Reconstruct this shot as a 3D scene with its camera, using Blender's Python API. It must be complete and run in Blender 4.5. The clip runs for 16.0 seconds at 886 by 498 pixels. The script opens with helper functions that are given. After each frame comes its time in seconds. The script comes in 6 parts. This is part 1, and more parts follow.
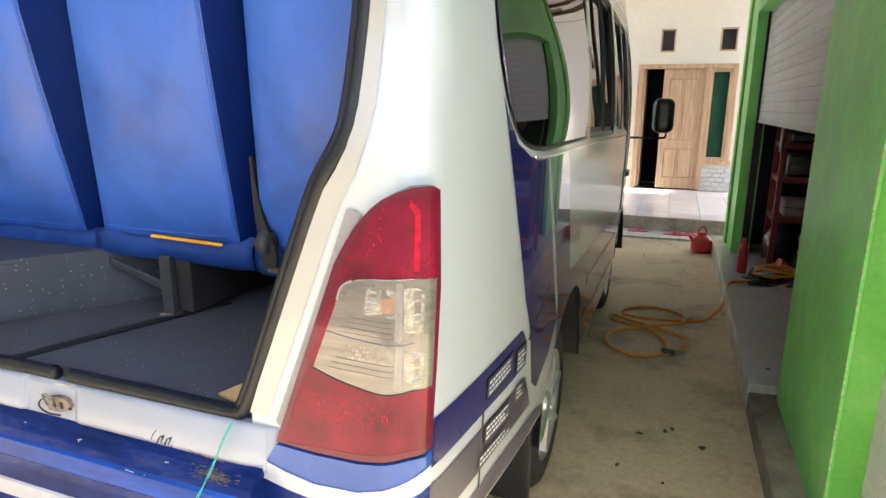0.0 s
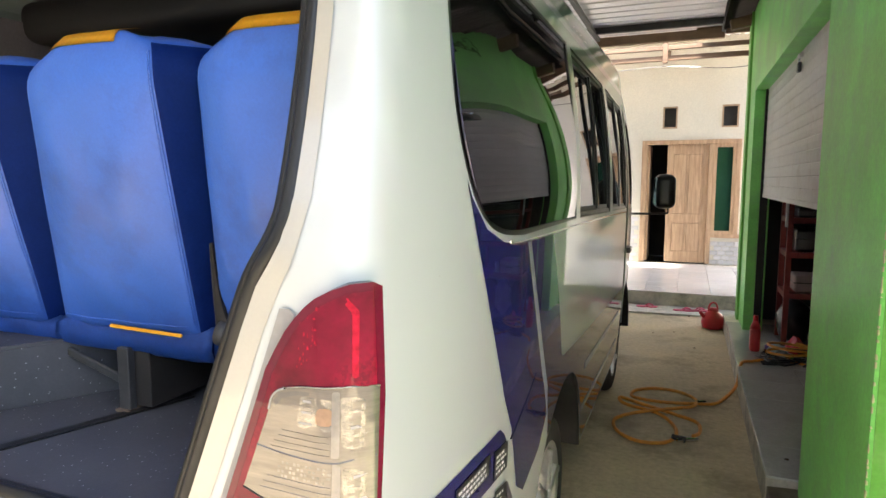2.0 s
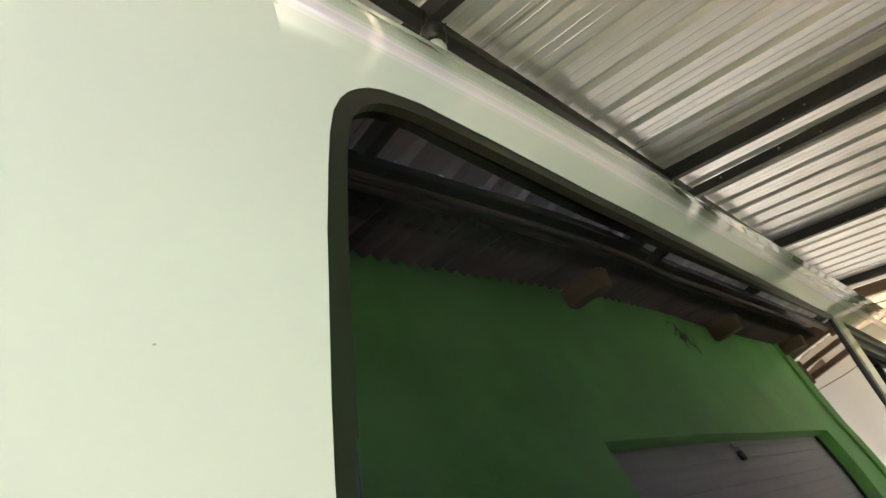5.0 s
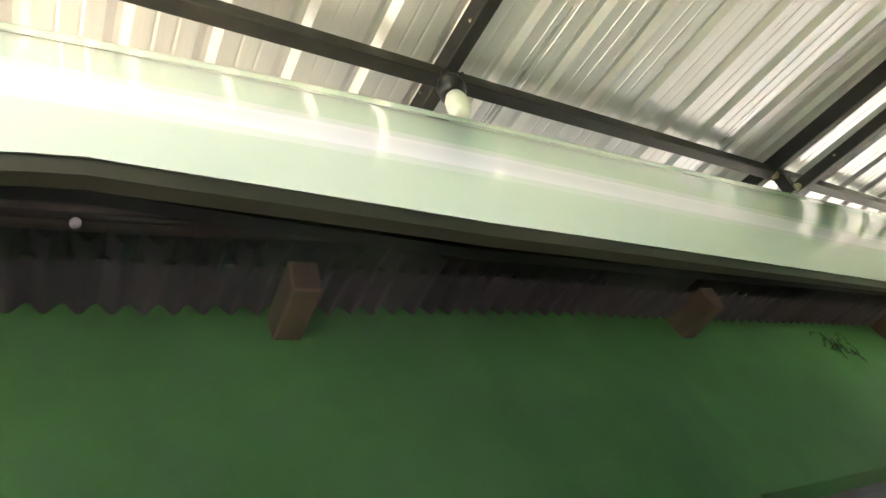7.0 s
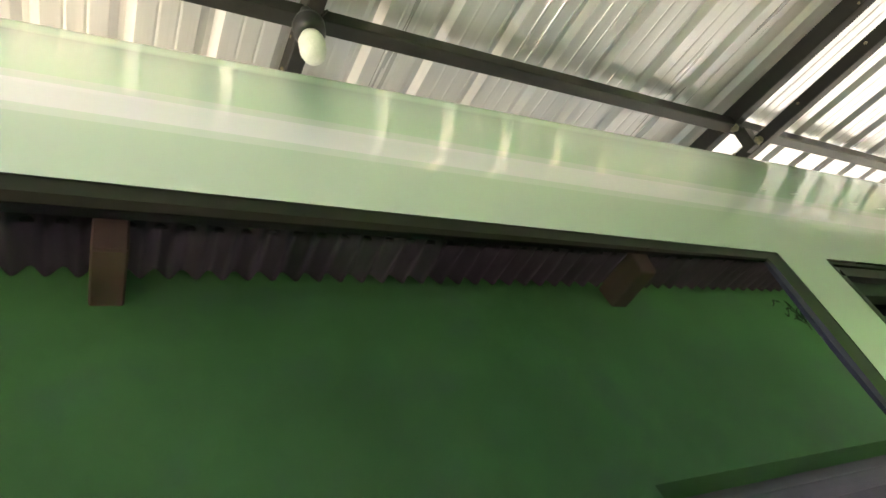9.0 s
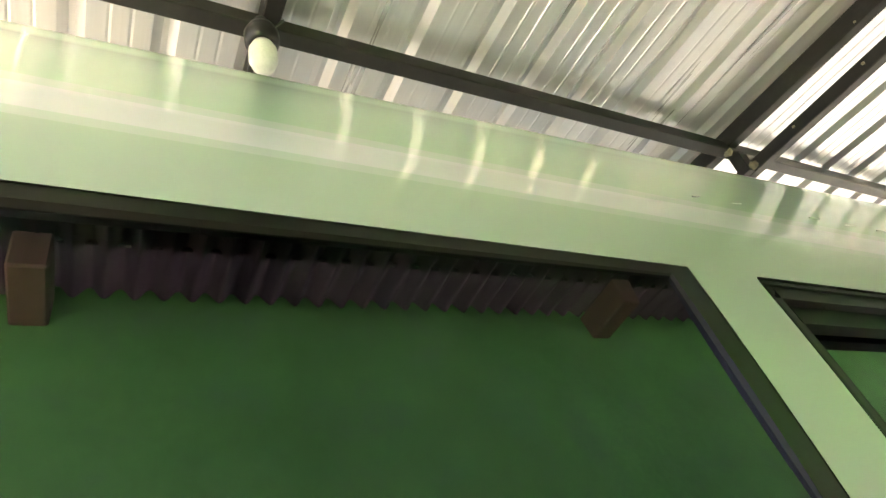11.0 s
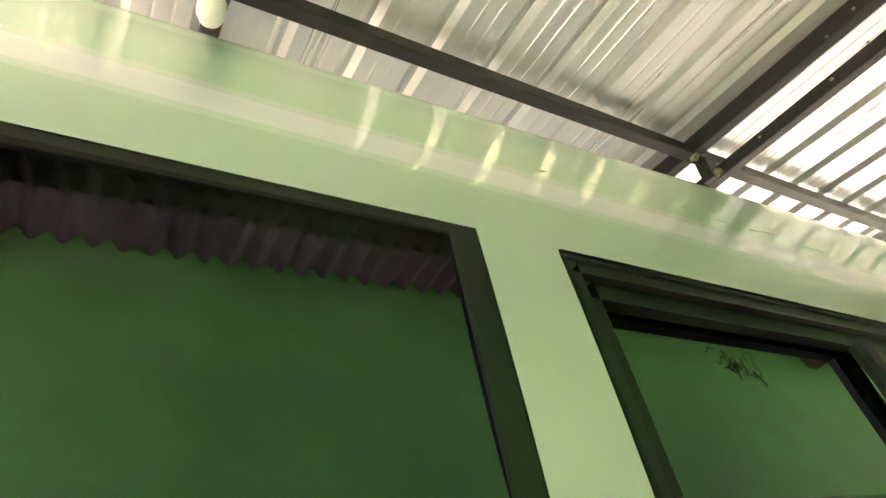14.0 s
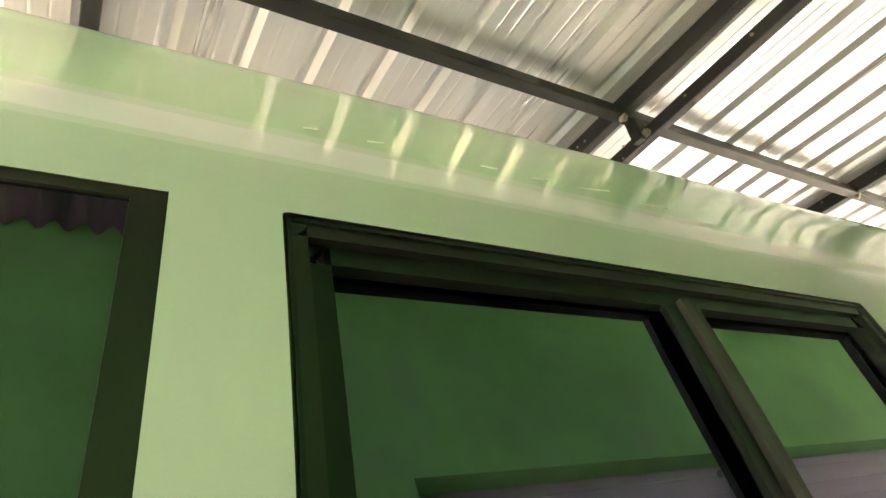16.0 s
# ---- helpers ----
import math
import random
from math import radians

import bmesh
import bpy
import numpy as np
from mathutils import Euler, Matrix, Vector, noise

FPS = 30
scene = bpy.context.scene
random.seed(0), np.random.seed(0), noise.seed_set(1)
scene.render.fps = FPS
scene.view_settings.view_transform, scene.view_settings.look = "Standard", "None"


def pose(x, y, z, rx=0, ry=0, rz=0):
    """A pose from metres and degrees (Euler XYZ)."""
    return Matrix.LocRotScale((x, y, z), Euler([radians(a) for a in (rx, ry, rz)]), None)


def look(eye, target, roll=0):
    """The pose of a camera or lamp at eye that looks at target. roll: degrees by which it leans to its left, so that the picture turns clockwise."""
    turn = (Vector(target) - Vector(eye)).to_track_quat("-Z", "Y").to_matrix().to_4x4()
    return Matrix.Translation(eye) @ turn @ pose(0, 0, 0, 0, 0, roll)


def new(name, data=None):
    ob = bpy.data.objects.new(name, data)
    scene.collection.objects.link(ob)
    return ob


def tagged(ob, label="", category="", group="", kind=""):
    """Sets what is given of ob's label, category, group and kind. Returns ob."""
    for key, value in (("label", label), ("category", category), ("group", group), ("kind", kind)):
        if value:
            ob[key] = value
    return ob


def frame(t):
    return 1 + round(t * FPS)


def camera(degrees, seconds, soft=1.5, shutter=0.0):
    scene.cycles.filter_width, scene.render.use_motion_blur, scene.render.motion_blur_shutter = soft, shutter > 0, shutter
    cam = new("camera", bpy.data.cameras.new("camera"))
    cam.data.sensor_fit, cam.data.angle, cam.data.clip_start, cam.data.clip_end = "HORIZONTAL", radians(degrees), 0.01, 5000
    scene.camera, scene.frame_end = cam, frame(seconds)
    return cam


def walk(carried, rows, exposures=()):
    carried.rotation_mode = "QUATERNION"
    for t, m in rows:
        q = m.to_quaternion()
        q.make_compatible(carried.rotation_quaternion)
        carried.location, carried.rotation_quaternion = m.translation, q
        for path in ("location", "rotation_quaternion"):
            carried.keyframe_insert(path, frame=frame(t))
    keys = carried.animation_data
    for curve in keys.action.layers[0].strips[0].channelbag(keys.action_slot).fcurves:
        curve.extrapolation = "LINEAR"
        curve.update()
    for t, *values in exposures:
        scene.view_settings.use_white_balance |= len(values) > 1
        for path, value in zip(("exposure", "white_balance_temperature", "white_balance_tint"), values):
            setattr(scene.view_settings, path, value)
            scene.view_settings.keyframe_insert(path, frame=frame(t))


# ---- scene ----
# ---------------------------------------------------------------- camera
cam = camera(71.84, 16.0)
# seconds, place, heading to the left of north, tilt up, lean
PATH = [
    (0, 0.023, -0.000, 1.604, 20.55, -13.29, 0.51),
    (0.5, 0.031, 0.008, 1.608, 19.81, -13.24, 0.85),
    (1, 0.026, 0.018, 1.607, 20.27, -13.17, 0.95),
    (1.5, 0.081, 0.114, 1.615, 23.61, -9.49, -0.78),
    (2, 0.083, 0.136, 1.624, 21.77, -6.43, -0.01),
    (2.5, 0.032, 0.185, 1.647, 21.37, -5.80, 3.21),
    (3, -0.047, 0.302, 1.676, 18.33, -1.92, 0.76),
    (3.5, -0.057, 0.499, 1.704, 22.03, 2.58, 0.97),
    (4, -0.051, 0.741, 1.745, 31.03, 11.20, 1.79),
    (4.2, -0.082, 0.812, 1.765, 33.90, 15.08, 0.03),
    (4.5, -0.115, 0.914, 1.805, 37.69, 19.76, -2.78),
    (5, -0.153, 1.106, 1.875, 39.91, 24.82, -10.46),
    (5.2, -0.181, 1.184, 1.905, 43.64, 28.14, -9.75),
    (7.3, -0.139, 1.430, 1.930, 50.36, 33.00, -18.60),
    (7.5, -0.136, 1.479, 1.931, 49.95, 32.56, -19.09),
    (8, -0.094, 1.625, 1.913, 50.09, 32.52, -18.51),
    (8.5, -0.076, 1.786, 1.913, 52.14, 31.99, -17.30),
    (8.7, -0.076, 1.852, 1.898, 54.15, 31.17, -16.31),
    (10.8, -0.105, 2.098, 1.913, 56.35, 34.15, -14.62),
    (11, -0.106, 2.129, 1.913, 55.29, 34.38, -15.00),
    (11.5, -0.088, 2.167, 1.900, 53.22, 33.27, -13.66),
    (12, -0.079, 2.208, 1.890, 53.87, 31.53, -11.04),
    (12.5, -0.077, 2.234, 1.880, 56.24, 30.67, -8.92),
    (13, -0.077, 2.247, 1.871, 54.83, 31.61, -9.53),
    (13.5, -0.067, 2.257, 1.864, 54.88, 32.48, -10.01),
    (14, -0.047, 2.288, 1.859, 55.16, 33.06, -9.63),
    (14.5, -0.036, 2.311, 1.859, 54.08, 33.17, -9.70),
    (15, -0.026, 2.346, 1.856, 54.32, 32.39, -9.48),
    (15.5, -0.001, 2.396, 1.856, 55.74, 30.70, -10.23),
    (16, 0.029, 2.495, 1.842, 53.48, 29.85, -12.18),
]


def eye_row(t, x, y, z, heading, tilt, lean):
    a, b = radians(heading), radians(tilt)
    ahead = Vector((-math.sin(a) * math.cos(b), math.cos(a) * math.cos(b), math.sin(b)))
    return t, look((x, y, z), Vector((x, y, z)) + ahead, lean)


EXPOSURES = ((0.0, 2.65, 6150, 10), (3.0, 2.65, 6350, 10), (4.0, 2.65, 6300, 9), (4.5, 2.65, 6600, 9), (5.2, 3.25, 6900, 6), (7.3, 3.85, 6650, 4), (12.5, 4.3, 7050, 7), (16, 4.35, 7250, 9))
walk(cam, [eye_row(*row) for row in PATH], EXPOSURES)

# ---------------------------------------------------------------- light
world = bpy.data.worlds.new("sky")
scene.world = world
world.use_nodes = True
wn = world.node_tree.nodes
sky = wn.new("ShaderNodeTexSky")
sky.sky_type, sky.sun_disc = "NISHITA", False
sky.sun_elevation, sky.sun_rotation, sky.air_density, sky.dust_density = radians(67.5), radians(166), 1.2, 4.0
wn["Background"].inputs["Strength"].default_value = 0.13
world.node_tree.links.new(sky.outputs[0], wn["Background"].inputs["Color"])
sun = new("sun", bpy.data.lights.new("sun", "SUN"))
sun.data.energy, sun.data.angle, sun.data.color = 4.5, radians(8), (1.0, 0.96, 0.91)
sun.matrix_world = look((2.0, -8.0, 20.0), (0.0, 0.0, 0.0))

# ---------------------------------------------------------------- materials
def mat(name, col, rough=0.5, metal=0.0, var=0.12, scale=4.0, fine=90.0, bump=0.04, coat=0.0, col2=None, spec=0.5,
        dirt=None, dirt_amount=0.0, dirt_scale=3.0, stretch=(1, 1, 1), rvar=0.1, piece=0.0, coat_rough=0.03, fine_var=0.08, bump_big=0.0, coat_ior=1.5):
    m = bpy.data.materials.new(name)
    m.use_nodes = True
    n, l = m.node_tree.nodes, m.node_tree.links
    b = n["Principled BSDF"]
    tc, mp = n.new("ShaderNodeTexCoord"), n.new("ShaderNodeMapping")
    mp.inputs["Scale"].default_value = stretch
    l.new(tc.outputs["Object"], mp.inputs["Vector"])

    def noise_at(s, detail, rough_n=0.6):
        k = n.new("ShaderNodeTexNoise")
        k.inputs["Scale"].default_value, k.inputs["Detail"].default_value, k.inputs["Roughness"].default_value = s, detail, rough_n
        l.new(mp.outputs[0], k.inputs["Vector"])
        return k.outputs["Fac"]

    def remap(src, a, c, lo=0.0, hi=1.0):
        k = n.new("ShaderNodeMapRange")
        k.inputs["From Min"].default_value, k.inputs["From Max"].default_value = a, c
        k.inputs["To Min"].default_value, k.inputs["To Max"].default_value = lo, hi
        l.new(src, k.inputs["Value"])
        return k.outputs[0]

    def mix(fac, a, c, how="MIX"):
        k = n.new("ShaderNodeMix")
        k.data_type, k.blend_type = "RGBA", how
        for sock, v in ((k.inputs["Factor"], fac), (k.inputs["A"], a), (k.inputs["B"], c)):
            if isinstance(v, (int, float)):
                sock.default_value = v
            elif isinstance(v, tuple):
                sock.default_value = (*v[:3], 1)
            else:
                l.new(v, sock)
        return k.outputs["Result"]

    big, small = noise_at(scale, 4), noise_at(fine, 6)
    lo = tuple(max(c * (1 - var), 0) for c in col)
    hi = col2 if col2 else tuple(min(c * (1 + var), 0.95) for c in col)
    c = mix(remap(big, 0.32, 0.68), lo, hi)
    g = remap(small, 0.3, 0.7, 1 - fine_var, 1 + fine_var)
    k = n.new("ShaderNodeVectorMath")
    k.operation = "SCALE"
    l.new(c, k.inputs[0]), l.new(g, k.inputs["Scale"])
    c = k.outputs[0]
    if piece:
        info = n.new("ShaderNodeObjectInfo")
        k = n.new("ShaderNodeVectorMath")
        k.operation = "SCALE"
        l.new(c, k.inputs[0]), l.new(remap(info.outputs["Random"], 0, 1, 1 - piece, 1 + piece), k.inputs["Scale"])
        c = k.outputs[0]
    if dirt:
        d = noise_at(dirt_scale, 8, 0.7)
        c = mix(remap(d, 0.5, 0.72, 0.0, dirt_amount), c, dirt)
    l.new(c, b.inputs["Base Color"])
    l.new(remap(big, 0.3, 0.7, max(rough - rvar * rough, 0.0), min(rough + rvar * rough, 1.0)), b.inputs["Roughness"])
    b.inputs["Metallic"].default_value = metal
    b.inputs["Specular IOR Level"].default_value = spec
    b.inputs["Coat Weight"].default_value = coat
    b.inputs["Coat Roughness"].default_value = coat_rough
    b.inputs["Coat IOR"].default_value = coat_ior
    if bump:
        k = n.new("ShaderNodeBump")
        k.inputs["Strength"].default_value, k.inputs["Distance"].default_value = bump, 0.004
        l.new(small, k.inputs["Height"])
        if bump_big:
            k2 = n.new("ShaderNodeBump")
            k2.inputs["Strength"].default_value, k2.inputs["Distance"].default_value = bump_big, 0.02
            l.new(big, k2.inputs["Height"])
            l.new(k2.outputs[0], k.inputs["Normal"])
        l.new(k.outputs[0], b.inputs["Normal"])
    return m


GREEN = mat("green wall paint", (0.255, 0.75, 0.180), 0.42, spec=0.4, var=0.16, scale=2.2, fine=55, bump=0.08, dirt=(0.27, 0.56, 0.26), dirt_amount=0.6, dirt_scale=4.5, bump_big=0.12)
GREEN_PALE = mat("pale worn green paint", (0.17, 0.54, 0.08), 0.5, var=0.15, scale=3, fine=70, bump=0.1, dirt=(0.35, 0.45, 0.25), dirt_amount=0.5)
CREAM = mat("cream wall paint", (0.73, 0.685, 0.565), 0.7, var=0.05, scale=1.5, fine=60, bump=0.02, dirt=(0.62, 0.52, 0.38), dirt_amount=0.25)
CONCRETE = mat("worn concrete floor", (0.52, 0.415, 0.265), 0.6, var=0.16, scale=1.3, fine=30, bump=0.12, dirt=(0.17, 0.125, 0.065), dirt_amount=0.9, dirt_scale=1.6, fine_var=0.15, bump_big=0.1, rvar=0.3)
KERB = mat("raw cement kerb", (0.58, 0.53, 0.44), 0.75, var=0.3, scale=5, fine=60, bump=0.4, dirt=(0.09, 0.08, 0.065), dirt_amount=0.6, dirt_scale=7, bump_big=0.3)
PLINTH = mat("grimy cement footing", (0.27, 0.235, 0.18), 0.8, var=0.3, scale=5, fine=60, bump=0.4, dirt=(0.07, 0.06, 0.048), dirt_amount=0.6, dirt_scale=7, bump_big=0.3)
TILE = mat("grey glazed floor tile", (0.52, 0.52, 0.50), 0.18, var=0.06, scale=3, fine=50, bump=0.02, dirt=(0.30, 0.27, 0.22), dirt_amount=0.5, piece=0.05)
PORCH_TILE = mat("white porch tile", (0.74, 0.70, 0.66), 0.22, var=0.06, scale=4, fine=60, bump=0.02, piece=0.06, dirt=(0.5, 0.44, 0.38), dirt_amount=0.35)
GROUT = mat("grey cement grout", (0.28, 0.26, 0.23), 0.85, bump=0.2)
FRAME_BLACK = mat("satin black window frame", (0.010, 0.011, 0.0095), 0.32, spec=0.35, var=0.12, scale=6, bump=0.02)
SASH_BLACK = mat("glossy black sash", (0.006, 0.009, 0.007), 0.4, spec=0.25, var=0.12, scale=6, bump=0.01)
EARTH = mat("bare yard ground", (0.10, 0.088, 0.068), 0.9, var=0.3, scale=0.8, fine=25, bump=0.4)
WOOD = mat("brown varnished teak", (0.48, 0.30, 0.165), 0.5, var=0.2, scale=3.0, fine=40, bump=0.08, stretch=(9, 9, 0.8), col2=(0.60, 0.41, 0.25))
ROUGH_WOOD = mat("rough timber", (0.20, 0.125, 0.075), 0.8, var=0.35, scale=3, fine=40, bump=0.35, stretch=(1, 4, 4), dirt=(0.08, 0.06, 0.045), dirt_amount=0.6)
POLE_WOOD = mat("weathered brown pole", (0.17, 0.12, 0.085), 0.8, var=0.3, scale=3, fine=40, bump=0.3, stretch=(4, 1, 4), dirt=(0.05, 0.035, 0.03), dirt_amount=0.8, dirt_scale=5)
PALE_WOOD = mat("pale weathered timber", (0.42, 0.30, 0.19), 0.8, var=0.25, scale=3, fine=40, bump=0.3)
STONE_WHITE = mat("white split stone", (0.62, 0.60, 0.58), 0.7, var=0.12, scale=8, fine=70, bump=0.5, piece=0.12)
# black streaks near the corrugation's pitch stand in for shade in its grooves
ASBESTOS = mat("old corrugated cement sheet", (0.085, 0.068, 0.061), 0.9, var=0.25, scale=3, fine=60, bump=0.1, stretch=(0.08, 1, 0.08), dirt=(0.012, 0.010, 0.010), dirt_amount=0.95, dirt_scale=12)
SPANDEK = mat("galvanised roofing sheet", (0.70, 0.685, 0.715), 0.31, metal=0.52, var=0.04, scale=3.0, fine=26, bump=0.01, stretch=(0.12, 3, 3), rvar=0.15, fine_var=0.03, dirt=(0.46, 0.455, 0.455), dirt_amount=0.35, dirt_scale=2, coat=0.12, coat_rough=0.12)
STEEL_DARK = mat("dark painted steel", (0.022, 0.021, 0.020), 0.5, spec=0.35, var=0.25, scale=6, fine=80, bump=0.06, dirt=(0.07, 0.06, 0.05), dirt_amount=0.3, dirt_scale=9)
WELD = mat("bare weld metal", (0.32, 0.28, 0.20), 0.5, metal=0.6, var=0.3, scale=60, fine=200, bump=0.5)
SHUTTER = mat("white roller shutter", (0.62, 0.61, 0.60), 0.5, var=0.10, scale=2, fine=60, bump=0.03, dirt=(0.36, 0.31, 0.26), dirt_amount=0.5, dirt_scale=4)
MATTE_BLACK = mat("matte black", (0.02, 0.017, 0.015), 0.85, var=0.4, scale=6, bump=0.2)
# near-black that carries the shade of unlit rooms in its colour
DARK = mat("near-black for unlit spaces", (0.035, 0.033, 0.032), 0.8, var=0.3, bump=0.1)
RED_STEEL = mat("dark red painted rack steel", (0.22, 0.025, 0.022), 0.45, var=0.2, scale=8, bump=0.05, dirt=(0.06, 0.02, 0.02), dirt_amount=0.5)
RED_PLASTIC = mat("red plastic", (0.62, 0.03, 0.045), 0.32, var=0.12, scale=9, bump=0.02)
PINK_PLASTIC = mat("pink rubber", (0.72, 0.12, 0.20), 0.6, var=0.15, scale=20, bump=0.1)
BLACK_PLASTIC = mat("black plastic", (0.012, 0.012, 0.013), 0.3, var=0.3, bump=0.03)
RUBBER = mat("black rubber", (0.009, 0.009, 0.009), 0.42, spec=0.35, var=0.35, scale=14, fine=90, bump=0.15, dirt=(0.04, 0.036, 0.032), dirt_amount=0.25, dirt_scale=12)
TYRE = mat("tyre rubber", (0.022, 0.021, 0.02), 0.8, var=0.3, scale=12, bump=0.2, dirt=(0.12, 0.10, 0.08), dirt_amount=0.35, dirt_scale=6)
ALLOY = mat("silver alloy rim", (0.62, 0.62, 0.62), 0.3, metal=0.85, var=0.08, bump=0.02, dirt=(0.2, 0.17, 0.13), dirt_amount=0.4)
CHROME = mat("bright chrome", (0.75, 0.75, 0.75), 0.12, metal=1.0, var=0.05, bump=0.01)
HOSE = mat("orange air hose rubber", (0.68, 0.27, 0.03), 0.5, var=0.15, scale=20, bump=0.05, dirt=(0.35, 0.16, 0.04), dirt_amount=0.5, dirt_scale=15)
# white paint with the green wall's bounced light put into its colour
WHITE_PAINT = mat("white car paint with green bounce tint", (0.445, 0.515, 0.445), 0.28, var=0.0, scale=1.2, fine=200, bump=0.0, coat=1.0, fine_var=0.006, rvar=0.0, coat_ior=1.68)
SILL_PAINT = mat("scuffed white sill paint", (0.285, 0.30, 0.33), 0.4, var=0.04, scale=6, fine=80, bump=0.015, coat=0.5, fine_var=0.02, dirt=(0.16, 0.155, 0.15), dirt_amount=0.2, dirt_scale=10)
BODY_PAINT = mat("white side paint", (0.43, 0.45, 0.435), 0.3, var=0.0, scale=1.2, fine=200, bump=0.0, coat=0.7, fine_var=0.006, rvar=0.0, coat_ior=1.4)
CREAM_PAINT = mat("yellowed white paint", (0.375, 0.355, 0.30), 0.3, var=0.03, scale=3, fine=160, bump=0.008, coat=0.7, fine_var=0.02, dirt=(0.37, 0.32, 0.22), dirt_amount=0.2, dirt_scale=6)
BUMPER_NAVY = mat("weathered navy bumper paint", (0.006, 0.018, 0.105), 0.22, var=0.45, scale=7, fine=120, bump=0.02, coat=0.12, coat_rough=0.12, coat_ior=1.3, spec=0.08, dirt=(0.10, 0.085, 0.08), dirt_amount=0.5, dirt_scale=7, stretch=(0.6, 2, 2))
NAVY = mat("navy blue car paint", (0.014, 0.014, 0.092), 0.25, spec=0.1, var=0.12, scale=2, fine=250, bump=0.0, coat=1.0, fine_var=0.03, coat_ior=1.62, coat_rough=0.015)
BLUE_PAINT = mat("bright blue car paint", (0.018, 0.07, 0.28), 0.28, var=0.12, scale=2, fine=250, bump=0.0, coat=0.8, coat_ior=1.38, spec=0.2, dirt=(0.10, 0.13, 0.3), dirt_amount=0.3)
GREY_STRIPE = mat("pale silver stripe", (0.38, 0.38, 0.40), 0.3, var=0.03, bump=0.0, coat=1.0)
GREY_PAINT = mat("worn grey undercoat", (0.055, 0.05, 0.066), 0.45, var=0.15, scale=5, bump=0.05, coat=0.3)
GREY_PLATE = mat("grey filler plate", (0.24, 0.23, 0.22), 0.45, var=0.06, bump=0.02)
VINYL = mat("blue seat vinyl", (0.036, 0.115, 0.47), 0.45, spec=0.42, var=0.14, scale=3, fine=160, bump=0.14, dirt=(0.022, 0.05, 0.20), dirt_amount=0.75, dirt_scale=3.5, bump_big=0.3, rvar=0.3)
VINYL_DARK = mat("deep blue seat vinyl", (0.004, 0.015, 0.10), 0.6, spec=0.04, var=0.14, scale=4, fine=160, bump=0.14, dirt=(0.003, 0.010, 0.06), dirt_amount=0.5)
YELLOW_VINYL = mat("yellow seat vinyl", (0.82, 0.42, 0.02), 0.42, var=0.08, bump=0.06)
LINER = mat("grey moulded headlining", (0.18, 0.166, 0.172), 0.75, var=0.08, scale=5, bump=0.1)
LINER_TRIM = mat("beige headlining trim", (0.36, 0.33, 0.305), 0.55, var=0.06, bump=0.04)
DUCT = mat("dark grey moulded plastic", (0.02, 0.019, 0.019), 0.55, var=0.15, scale=5, bump=0.08)
MESH_DARK = mat("dark ribbed speaker cloth", (0.035, 0.027, 0.023), 0.85, var=0.3, scale=20, bump=0.3)
LENS_RED = mat("red tail lamp plastic", (0.095, 0.0012, 0.010), 0.3, var=0.3, scale=9, fine=140, bump=0.0, coat=0.7, col2=(0.19, 0.003, 0.022), coat_rough=0.02, fine_var=0.05, spec=0.1, coat_ior=1.3)
ln_, ll_ = LENS_RED.node_tree.nodes, LENS_RED.node_tree.links
# brighter cells put the facets' glints into the red lens colour
facet, fade, seen = ln_.new("ShaderNodeTexVoronoi"), ln_.new("ShaderNodeTexNoise"), ln_.new("ShaderNodeMapRange")
facet.inputs["Scale"].default_value, fade.inputs["Scale"].default_value = 210, 6
seen.inputs["From Min"].default_value, seen.inputs["From Max"].default_value, seen.inputs["To Max"].default_value = 0.45, 0.70, 0.55
spot, glint, lit = ln_.new("ShaderNodeTexCoord"), ln_.new("ShaderNodeMath"), ln_.new("ShaderNodeMix")
ll_.new(spot.outputs["Object"], facet.inputs["Vector"]), ll_.new(spot.outputs["Object"], fade.inputs["Vector"])
ll_.new(fade.outputs["Fac"], seen.inputs["Value"])
glint.operation, lit.data_type = "MULTIPLY", "RGBA"
sep_ = ln_.new("ShaderNodeSeparateColor")
ll_.new(facet.outputs["Color"], sep_.inputs[0])
ll_.new(seen.outputs[0], glint.inputs[0]), ll_.new(sep_.outputs[0], glint.inputs[1])
ll_.new(ln_["Principled BSDF"].inputs["Base Color"].links[0].from_socket, lit.inputs["A"])
lit.inputs["B"].default_value = (0.50, 0.006, 0.04, 1)
ll_.new(glint.outputs[0], lit.inputs["Factor"])
ll_.new(lit.outputs["Result"], ln_["Principled BSDF"].inputs["Base Color"])
LENS_RED_BRIGHT = mat("bright red reflector", (0.34, 0.004, 0.022), 0.3, var=0.35, scale=70, fine=150, bump=0.1, coat=0.5, spec=0.1, coat_ior=1.3)
LENS_WINE = mat("dark wine red lamp edge", (0.10, 0.004, 0.016), 0.25, var=0.2, scale=9, bump=0.0, coat=0.8, coat_ior=1.35, spec=0.1)
# lighter blue that paints the reflection streak along the bumper's ridge
BUMPER_GLEAM = mat("lighter blue bumper reflection", (0.008, 0.045, 0.24), 0.25, var=0.4, scale=9, fine=120, bump=0.02, coat=0.2, coat_ior=1.3, spec=0.1, stretch=(0.4, 2, 2), dirt=(0.03, 0.03, 0.10), dirt_amount=0.6, dirt_scale=8)
# lilac colours that paint the soft bright reflection along the roof's foot
ROOF_SHEEN = mat("pale lilac roof reflection", (0.67, 0.575, 0.70), 0.35, var=0.0, fine=200, bump=0.0, coat=0.6, fine_var=0.006)
ROOF_SHEEN_EDGE = mat("fading lilac roof reflection", (0.54, 0.52, 0.56), 0.32, var=0.0, fine=200, bump=0.0, coat=0.8, fine_var=0.006)
